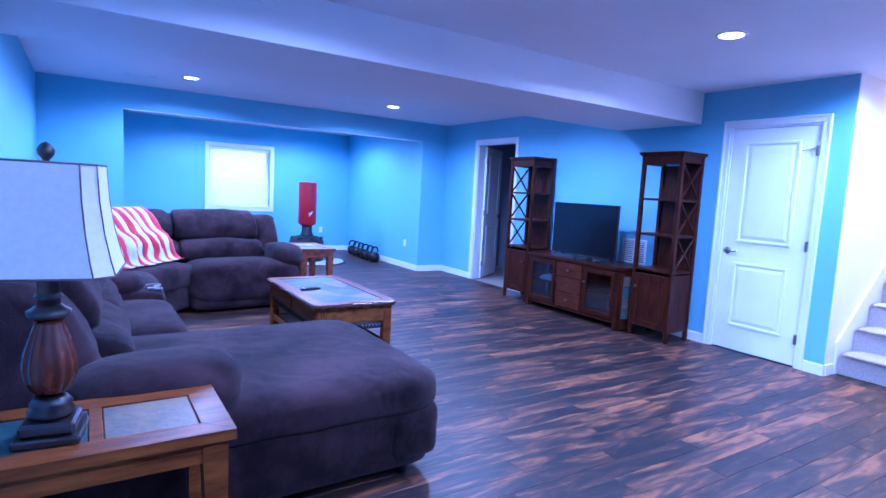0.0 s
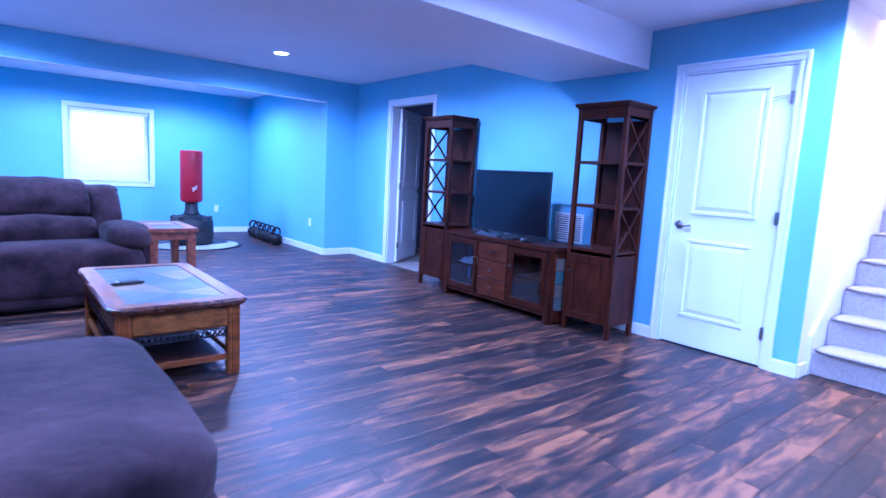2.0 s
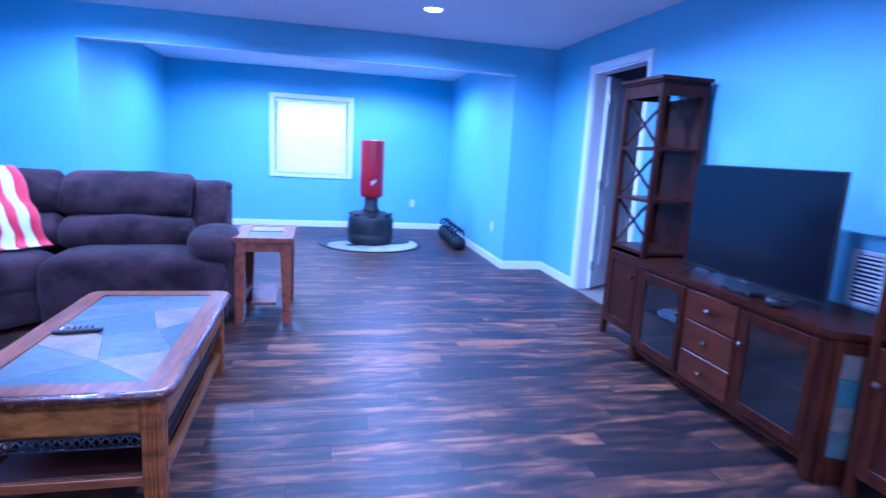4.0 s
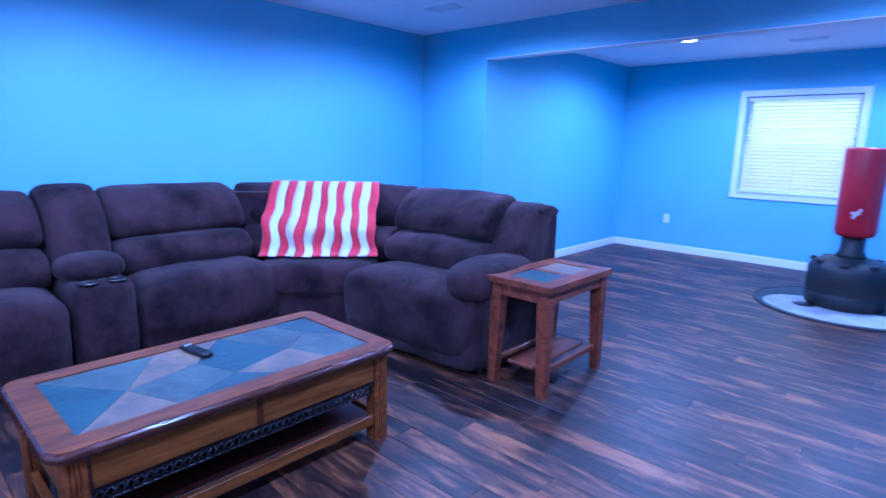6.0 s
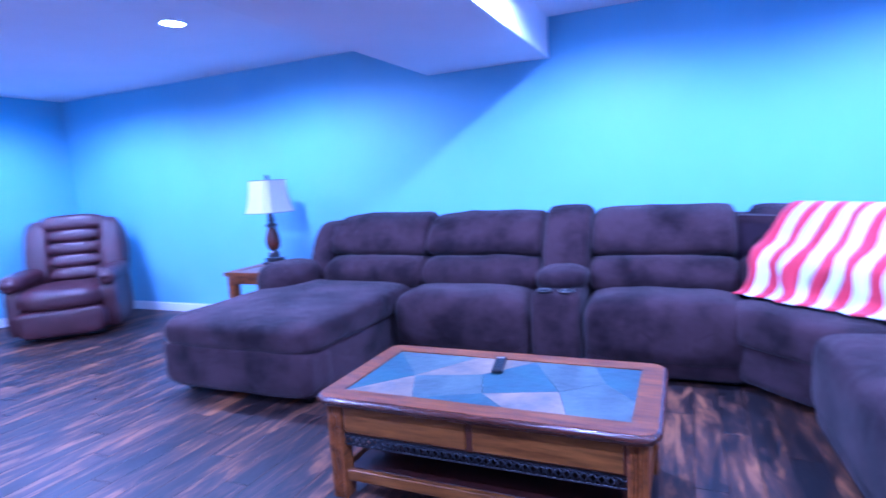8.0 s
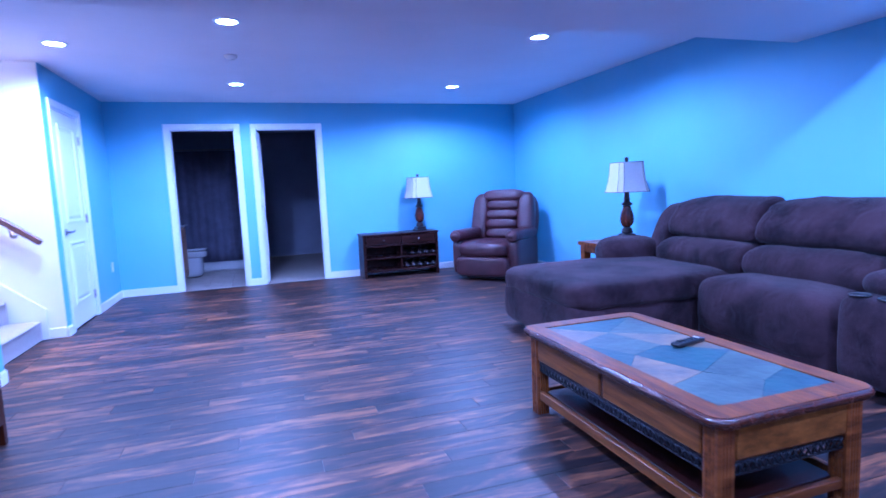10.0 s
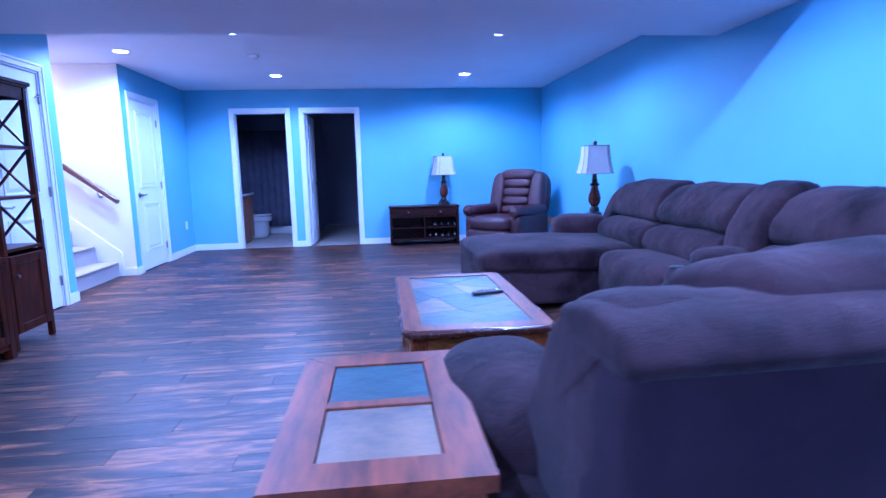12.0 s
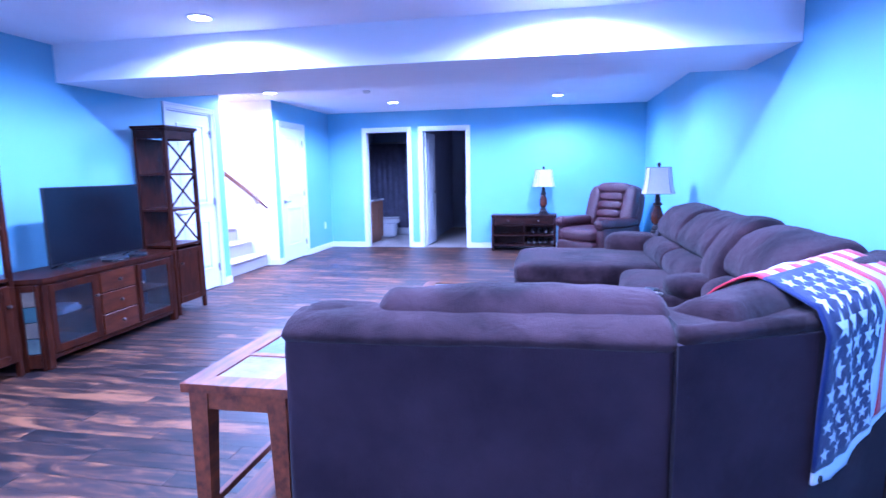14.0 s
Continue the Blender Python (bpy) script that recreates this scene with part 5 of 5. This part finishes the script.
for s in (-1, 1):
    Geo().box(s * 0.246 - 0.24, s * 0.246 + 0.24, y1 - 0.02, y1, 0.452, 0.57, 0.004).part("drawer_front", DARKWOOD, WC)
    Geo().lathe([(0, 0), (0.006, 0.0), (0.006, 0.012), (0.013, 0.018), (0.010, 0.026), (0, 0.028)], (s * 0.246, y1, 0.511), 12, Matrix.Rotation(radians(-90), 3, "X")).part("knob", CHROME, WC)
Geo().box(-0.01, 0.01, y0 + 0.012, y1 - 0.004, 0.105, 0.425, 0.002).part("divider", DARKWOOD, WC)
for z in (0.15, 0.32):
    for s, n in ((1, 5), (-1, 5)):
        for i in range(n):
            x = s * (0.055 + i * 0.098)
            Geo().bar((x, y1 - 0.03, z - 0.04), (x, y1 - 0.015, z + 0.03), 0.012, 0.01).part("cubby_bar", DARKWOOD, WC)
n = 0
for z, xs in ((0.146, (-0.46, -0.36, -0.27, -0.17, -0.08)), (0.315, (-0.46, -0.36, -0.26, -0.16))):
    for x in xs:
        b = thing("wine_bottle", "dark wine bottle lying in the cabinet, its foil end outward", "bottle", (1.95 + x, 0.215, z), group="wine bottles in the cabinet")
        m = Matrix.Rotation(radians(-90), 3, "X")
        zz = -0.0015 + 0.0
        Geo().lathe([(0.0, -0.17), (0.036, -0.17), (0.037, -0.02), (0.034, 0.01), (0.016, 0.05), (0.0145, 0.10)], (0, 0, zz), 14, m).part("glass_body", TVBLACK, b)
        Geo().lathe([(0.0155, 0.10), (0.0155, 0.16), (0.0, 0.162)], (0, 0, zz), 12, m).part("foil", FOIL, b)
for s in (-1, 1):
    Geo().box(s * 0.512 - 0.017, s * 0.512 + 0.017, y1 - 0.035, y1 + 0.006, 0.0, 0.578, 0.003).part("post", DARKWOOD, WC)


# ---- media wall ----
def tower(label, y0, y1, out, x=5.215):
    """A tower shelf; out: the side (+1 or -1 in y) that has the crossed lattice."""
    e = thing("tower_shelf", label, "shelf unit", (x, (y0 + y1) / 2, 0), group="towers beside the television")
    w, dp = (y1 - y0) / 2, 0.17
    for sx in (-1, 1):
        for sy in (-1, 1):
            Geo().box(sx * (dp - 0.018) - 0.018, sx * (dp - 0.018) + 0.018, sy * (w - 0.018) - 0.018, sy * (w - 0.018) + 0.018, 0, 1.775, 0.003).part("post", ESPRESSO, e)
    Geo().box(-dp - 0.022, dp + 0.01, -w - 0.022, w + 0.022, 1.785, 1.81, 0.004).box(-dp - 0.008, dp, -w - 0.008, w + 0.008, 1.770, 1.786, 0.003).part("crown", ESPRESSO, e)
    Geo().box(-dp + 0.006, -dp + 0.02, -w + 0.036, w - 0.036, 1.69, 1.77, 0.002).box(-dp + 0.036, dp - 0.036, -w + 0.004, -w + 0.02, 1.69, 1.77, 0.002).box(-dp + 0.036, dp - 0.036, w - 0.02, w - 0.004, 1.69, 1.77, 0.002).part("frieze", ESPRESSO, e)
    for z in (0.675, 1.02, 1.36):
        Geo().box(-dp + 0.004, dp - 0.004, -w + 0.008, w - 0.008, z - 0.012, z + 0.010, 0.003).part("shelf", ESPRESSO, e)
    Geo().box(dp - 0.014, dp - 0.004, -w + 0.03, w - 0.03, 0.10, 1.70, 0).part("back_panel", ESPRESSO, e)
    ys = out * (w - 0.014)
    for za, zb in ((0.687, 1.008), (1.032, 1.348), (1.372, 1.69)):
        Geo().bar((-dp + 0.034, ys, za), (dp - 0.034, ys, zb), 0.016, 0.020, up=(0, 1, 0)).part("cross_bar", ESPRESSO, e)
        Geo().bar((-dp + 0.034, ys + out * 0.002, zb), (dp - 0.034, ys + out * 0.002, za), 0.016, 0.020, up=(0, 1, 0)).part("cross_bar", ESPRESSO, e)
        Geo().box(-dp + 0.034, dp - 0.034, ys - 0.01, ys + 0.01, zb, zb + 0.022, 0.002).part("side_rail", ESPRESSO, e)
    for s in (-1, 1):
        Geo().box(-dp + 0.034, dp - 0.034, s * (w - 0.014) - 0.008, s * (w - 0.014) + 0.008, 0.10, 0.65, 0.002).part("side_panel", ESPRESSO, e)
    Geo().box(-dp + 0.03, dp - 0.01, -w + 0.03, w - 0.03, 0.10, 0.118, 0.002).part("floor_panel", ESPRESSO, e)
    d = Geo().box(-dp + 0.002, -dp + 0.02, -w + 0.038, w - 0.038, 0.11, 0.635, 0.003).part("cabinet_door", ESPRESSO, e)
    for q in ((-w + 0.04, -w + 0.095, 0.112, 0.633), (w - 0.095, w - 0.04, 0.112, 0.633), (-w + 0.095, w - 0.095, 0.112, 0.17), (-w + 0.095, w - 0.095, 0.575, 0.633)):
        Geo().box(-dp - 0.006, -dp + 0.002, q[0], q[1], q[2], q[3], 0.003).part("door_rail", ESPRESSO, d)
    kn = Geo().lathe([(0, 0), (0.006, 0), (0.006, 0.012), (0.014, 0.018), (0.012, 0.026), (0, 0.029)], (-dp - 0.006, out * -(w - 0.07), 0.50), 14, Matrix.Rotation(radians(-90), 3, "Y"))
    kn.part("knob", PEWTER, d)
    return e


tower("dark cherry tower shelf with crossed side lattice, beside the closet door", 4.520, 4.966, -1)
tower("dark cherry tower shelf with crossed side lattice, beside the open doorway", 6.555, 7.000, 1, 5.245)

TS = thing("tv_stand", "dark cherry media cabinet with glass doors and slate corner panels", "media cabinet", (5.235, 5.755, 0), 0)
# own frame: front at x = -0.25, y from -0.775 to 0.775
H = 0.655
F = -0.245
poly = [(0.20, -0.770), (0.20, 0.770), (-0.105, 0.770), (F - 0.02, 0.685), (F - 0.02, -0.685), (-0.105, -0.770)]
Geo().prism(poly[::-1], H - 0.03, H).part("top", ESPRESSO, TS)
poly2 = [(x * 0.96, y * 0.985) for x, y in poly]
Geo().prism(poly2[::-1], H - 0.045, H - 0.03).part("top_moulding", ESPRESSO, TS)
Geo().prism([(0.19, -0.75), (0.19, 0.75), (-0.11, 0.75), (F + 0.02, 0.67), (F + 0.02, -0.67), (-0.11, -0.75)][::-1], 0.10, 0.125).part("bottom", ESPRESSO, TS)
Geo().box(0.17, 0.185, -0.75, 0.75, 0.125, H - 0.045, 0).part("back_panel", ESPRESSO, TS)
for y in (-0.665, 0.665):
    Geo().box(F - 0.008, F + 0.05, y - 0.027, y + 0.027, 0.0, H - 0.045, 0.005).part("front_post", ESPRESSO, TS)
for y in (-0.20, 0.20):
    Geo().box(F, F + 0.03, y - 0.016, y + 0.016, 0.10, H - 0.045, 0.003).box(F + 0.03, 0.17, y - 0.008, y + 0.008, 0.125, H - 0.045, 0).part("partition", ESPRESSO, TS)
Geo().box(F + 0.004, F + 0.024, -0.637, 0.637, 0.065, 0.10, 0.004).part("toe_rail", ESPRESSO, TS)
Geo().box(F + 0.004, F + 0.024, -0.637, 0.637, H - 0.085, H - 0.045, 0.004).part("top_rail", ESPRESSO, TS)
for s in (-1, 1):
    c = s * 0.428
    d = Geo()
    for q in ((c - 0.208, c - 0.165, 0.105, 0.60), (c + 0.165, c + 0.208, 0.105, 0.60), (c - 0.165, c + 0.165, 0.105, 0.16), (c - 0.165, c + 0.165, 0.548, 0.60)):
        d.box(F - 0.010, F + 0.008, q[0], q[1], q[2], q[3], 0.003)
    d = d.part("glass_door", ESPRESSO, TS)
    Geo().box(F - 0.002, F + 0.002, c - 0.165, c + 0.165, 0.16, 0.548, 0).part("pane", PANE, d)
    Geo().lathe([(0, 0), (0.006, 0), (0.006, 0.012), (0.014, 0.018), (0.012, 0.026), (0, 0.029)], (F - 0.010, s * 0.242, 0.44), 14, Matrix.Rotation(radians(-90), 3, "Y")).part("knob", PEWTER, d)
    Geo().box(F + 0.03, 0.17, c - 0.215, c + 0.19, 0.335, 0.352, 0.002).part("inner_shelf", ESPRESSO, TS)
    a = (F + 0.010, s * 0.693, 0)
    b = (-0.105, s * 0.752, 0)
    mid = (Vector(a) + Vector(b)) / 2
    along = (Vector(b) - Vector(a))
    ang = math.atan2(along.y, along.x)
    m = Matrix.Translation((mid.x, mid.y, 0)) @ Matrix.Rotation(ang, 4, "Z")
    hl = along.length / 2
    g = Geo().box(-hl, -hl + 0.03, -0.012, 0.012, 0.0, H - 0.045, 0.003, m).box(hl - 0.03, hl, -0.012, 0.012, 0.0, H - 0.045, 0.003, m).box(-hl + 0.03, hl - 0.03, -0.012, 0.012, 0.02, 0.12, 0.003, m).box(-hl + 0.03, hl - 0.03, -0.012, 0.012, H - 0.09, H - 0.045, 0.003, m)
    g.part("corner_panel", ESPRESSO, TS)
    for i in range(4):
        Geo().box(-hl + 0.032, hl - 0.032, -0.008, 0.008, 0.125 + i * 0.112, 0.233 + i * 0.112, 0.003, m).part("slate_tile", (SLATE_P, SLATE_D, SLATE_B, SLATE_D)[i], TS)
for i in range(3):
    z = 0.103 + i * 0.169
    d = Geo().box(F - 0.010, F + 0.008, -0.182, 0.182, z, z + 0.163, 0.006).part("drawer_front", CHERRYDARK, TS)
    Geo().lathe([(0, 0), (0.006, 0), (0.006, 0.012), (0.015, 0.018), (0.013, 0.028), (0, 0.031)], (F - 0.010, 0, z + 0.082), 14, Matrix.Rotation(radians(-90), 3, "Y")).part("knob", PEWTER, d)

TV = thing("television", "flat black television, switched off, on the media cabinet", "television", (5.145, 5.737, H), 0)
Geo().box(-0.012, 0.012, -0.474, 0.474, 0.04, 0.62, 0.004).part("bezel", TVBLACK, TV)
Geo().box(-0.0135, -0.0118, -0.466, 0.466, 0.053, 0.612, 0).part("screen", SCREEN, TV)
Geo().soft(0.010, 0.06, -0.30, 0.30, 0.08, 0.40, 8, 8, 0).part("rear_housing", TVBLACK, TV)
for y in (-0.36, 0.36):
    Geo().bar((-0.11, y, 0.006), (0.0, y, 0.05), 0.022, 0.010).bar((0.0, y, 0.05), (0.10, y, 0.006), 0.022, 0.010).part("foot", TVBLACK, TV)
Geo().box(-0.017, -0.013, -0.03, 0.03, 0.030, 0.044, 0.001).part("badge", CHROME, TV, "small silver badge bar")
GP = thing("game_controller", "small black game controller on the media cabinet", "game controller", (5.05, 5.44, H), 30)
Geo().soft(-0.045, 0.045, -0.035, 0.03, 0.004, 0.04, 3, 8, 0).soft(-0.075, -0.03, -0.05, 0.02, 0.0, 0.04, 2.6, 8, 0).soft(0.03, 0.075, -0.05, 0.02, 0.0, 0.04, 2.6, 8, 0).part("body", TVBLACK, GP)
SB = thing("set_top_box", "small dark box on the media cabinet under the television", "set-top box", (5.07, 5.66, H), 0)
Geo().box(-0.05, 0.05, -0.10, 0.10, 0.0, 0.022, 0.004).part("case", TVBLACK, SB)
Geo().box(-0.0515, -0.0495, -0.03, 0.03, 0.008, 0.014, 0).part("front_strip", CHROME, SB)
PB = thing("paper_stack", "small pile of white boxes and papers behind the glass door", "papers", (5.12, 6.17, 0.352), 8)
Geo().box(-0.08, 0.08, -0.10, 0.10, 0, 0.03, 0.002).box(-0.07, 0.075, -0.09, 0.08, 0.0305, 0.05, 0.002, Matrix.Rotation(radians(7), 4, "Z")).part("stack", PLASTIC, PB)

# ---- exercise alcove ----
HB = thing("heavy_bag", "free-standing red punching bag on a black drum base", "punching bag", (3.67, 10.70, 0.012))
Geo().lathe([(0.0, 0), (0.27, 0), (0.29, 0.02), (0.30, 0.12), (0.292, 0.13), (0.30, 0.14), (0.295, 0.33), (0.27, 0.38), (0.20, 0.41), (0.11, 0.43), (0.0, 0.43)], n=40).part("drum_base", BLACK, HB, "water-filled black drum")
Geo().lathe([(0.0, 0.42), (0.12, 0.42), (0.10, 0.46), (0.088, 0.50), (0.088, 0.62), (0.0, 0.62)], n=28).part("neck", BLACK, HB)
Geo().lathe([(0.0, 0.60), (0.10, 0.602), (0.135, 0.615), (0.152, 0.65), (0.153, 1.0), (0.153, 1.325), (0.148, 1.345), (0.0, 1.35)], n=40).part("bag", RED, HB, "glossy red vinyl bag")
Geo().box(-0.030, 0.030, -0.1565, -0.1525, 0.80, 0.825, 0.001).bar((-0.02, -0.1565, 0.77), (0.035, -0.1565, 0.85), 0.004, 0.02).part("emblem", FLAGWHITE, HB, "small white emblem")
for k in range(8):
    a = 2 * math.pi * k / 8
    Geo().soft(-0.035, 0.035, -0.02, 0.02, -0.02, 0.02, 5, 6, 0, Matrix.Rotation(a, 4, "Z") @ Matrix.Translation((0, 0.265, 0.385))).part("grip", BLACK, HB)
MT = thing("floor_mat", "pale round mat with a black rim under the punching bag", "mat", (3.67, 10.66, 0))
Geo().lathe([(0, 0), (0.655, 0), (0.655, 0.009), (0.64, 0.0115), (0.0, 0.0115)], n=64).part("disc", BLACK, MT, "black half of the mat")
R, A0 = 0.625, math.radians(37)
lobe = [(R * math.cos(a), R * math.sin(a)) for a in [math.pi * i / 30 for i in range(31)]]
lobe += [(-R / 2 + R / 2 * math.cos(a), R / 2 * math.sin(a)) for a in [math.pi + math.pi * i / 16 for i in range(1, 17)]]
lobe += [(R / 2 - R / 2 * math.cos(a), R / 2 * math.sin(a)) for a in [math.pi * i / 16 for i in range(1, 16)]]
lobe = [(x, -y) for x, y in lobe][::-1]
lobe = [(x * math.cos(A0) - y * math.sin(A0), x * math.sin(A0) + y * math.cos(A0)) for x, y in lobe]
Geo().add([(x, y, 0.0128) for x, y in lobe], [tuple(range(len(lobe)))]).part("pale_lobe", MATTING, MT, "pale swirl inlay")
for s, m in ((-1, BLACK), (1, MATTING)):
    Geo().lathe([(0, 0), (0.085, 0), (0.085, 0.0018), (0, 0.0018)], (s * R / 2 * math.cos(A0), s * R / 2 * math.sin(A0), 0.0118), 24).part("dot", m, MT)
Geo().lathe([(0.654, 0.0), (0.675, 0.0), (0.675, 0.011), (0.665, 0.014), (0.654, 0.013)], n=64, ring=True).part("rim", BLACK, MT)


def kettlebell(at, turn, s=1.0):
    e = thing("kettlebell", "black cast-iron kettlebell in a row along the wall", "kettlebell", at, turn, group="row of kettlebells")
    Geo().lathe([(0.0, 0.0), (0.055 * s, 0.0), (0.085 * s, 0.03 * s), (0.098 * s, 0.08 * s), (0.088 * s, 0.13 * s), (0.055 * s, 0.165 * s), (0.0, 0.172 * s)], n=22).part("ball", IRON, e)
    pts = []
    for i in range(13):
        a = math.pi * (-0.15 + 1.3 * i / 12)
        pts.append((0.066 * s * math.cos(a), 0, 0.205 * s + 0.062 * s * math.sin(a)))
    Geo().tube(pts, 0.0155 * s, 8).part("handle", IRON, e)
    return e


K = kettlebell((4.80, 10.32, 0), 8, 1.0)
for i in range(1, 6):
    copy_thing(K, pose(4.80 + 0.012 * i, 10.32 + i * 0.225, 0, 0, 0, 8 + (i * 37) % 23 - 10))

# ---- bathroom ----
TO = thing("toilet", "white porcelain toilet seen through the bathroom doorway", "toilet", (4.94, -1.45, -0.004), -90)
Geo().soft(-0.17, 0.17, -0.30, 0.12, 0.0, 0.36, 3.2, 10, 0, pz=5).part("pedestal", PORCELAIN, TO)
Geo().soft(-0.19, 0.19, -0.36, 0.14, 0.30, 0.41, 2.6, 12, 0, pz=6).part("bowl", PORCELAIN, TO)
Geo().soft(-0.19, 0.19, -0.36, 0.14, 0.41, 0.445, 2.6, 12, 0, pz=6).part("seat_lid", PORCELAIN, TO)
Geo().soft(-0.22, 0.22, 0.14, 0.33, 0.36, 0.74, 9, 8, 0).part("cistern", PORCELAIN, TO)
Geo().box(-0.23, 0.23, 0.13, 0.34, 0.74, 0.775, 0.01).part("cistern_lid", PORCELAIN, TO)
VA = thing("bath_vanity", "brown wooden bathroom vanity with a pale top", "vanity", (5.06, -0.72, -0.004))
Geo().box(-0.24, 0.40, -0.36, 0.36, 0.08, 0.80, 0.004).box(-0.20, 0.40, -0.34, 0.34, 0, 0.08, 0).part("cabinet", BATHWOOD, VA)
Geo().box(-0.27, 0.40, -0.38, 0.38, 0.80, 0.835, 0.006).part("countertop", PORCELAIN, VA)
for s in (-1, 1):
    Geo().box(-0.252, -0.240, s * 0.175 - 0.15, s * 0.175 + 0.15, 0.12, 0.76, 0.004).part("door", BATHWOOD, VA)
TB = thing("bathtub", "white bathtub behind a dark shower curtain", "bathtub", (4.69, -2.28, -0.004))
Geo().box(-0.77, 0.77, -0.36, 0.36, 0, 0.42, 0.03).part("tub", PORCELAIN, TB)
SC = thing("shower_curtain", "dark full-length shower curtain on a rail", "shower curtain", (4.69, -1.89, 0))
rows = [[(-0.77 + j * 1.54 / 60, 0.018 * math.sin(j * 1.35) + 0.006 * math.sin(j * 0.6 + i), 0.16 + i * 1.78 / 8) for j in range(61)] for i in range(9)]
Geo().sheet(rows, 0.004).part("curtain", CURTAIN, SC)
Geo().tube([(-0.77, 0, 1.96), (0.78, 0, 1.96)], 0.012).part("rail", CHROME, SC)

# ---- plank floor ----
PWID, PLEN = 0.127, 1.22
meshes = {}
FLOOR = thing("floor", "dark hand-scraped wood-look plank floor with pale streaks", "floor", kind="structure")
rest = Geo()
count = 0
rows_room = math.ceil((L + 0.0) / PWID)
for r in range(math.ceil(D / PWID)):
    ya, yb = r * PWID, min((r + 1) * PWID, D)
    xa, xb = (0.0, W) if ya < L - 0.01 else (AX0, AX1)
    x = xa - (r * 0.43 % 1.0) * PLEN
    while x < xb - 1e-6:
        a, b = max(x, xa), min(x + PLEN, xb)
        x += PLEN
        if b - a < 0.02:
            continue
        if count < 296 and 1.2 < (ya + yb) / 2 < 8.6 and b > 1.0:
            key = (round(b - a, 3), round(yb - ya, 3))
            if key not in meshes:
                meshes[key] = Geo().box(-(b - a) / 2 + 0.0006, (b - a) / 2 - 0.0006, -(yb - ya) / 2 + 0.0006, (yb - ya) / 2 - 0.0006, -0.008, 0, 0.0014).mesh("plank", PLANK)
            ob = new("plank", meshes[key])
            ob.location = ((a + b) / 2, (ya + yb) / 2, 0)
            ob.parent = FLOOR
            count += 1
        else:
            rest.box(a + 0.0006, b - 0.0006, ya + 0.0006, yb - 0.0006, -0.008, 0, 0.0014)
y = ST0 + 0.015
while y < ST1 - 0.02:
    y1 = min(y + PWID, ST1 - 0.015)
    rest.box(W + 0.0006, X1 - 0.004, y + 0.0006, y1 - 0.0006, -0.008, 0, 0.0014)
    y = y1
rest.part("far_planks", PLANK, FLOOR, kind="stuff")
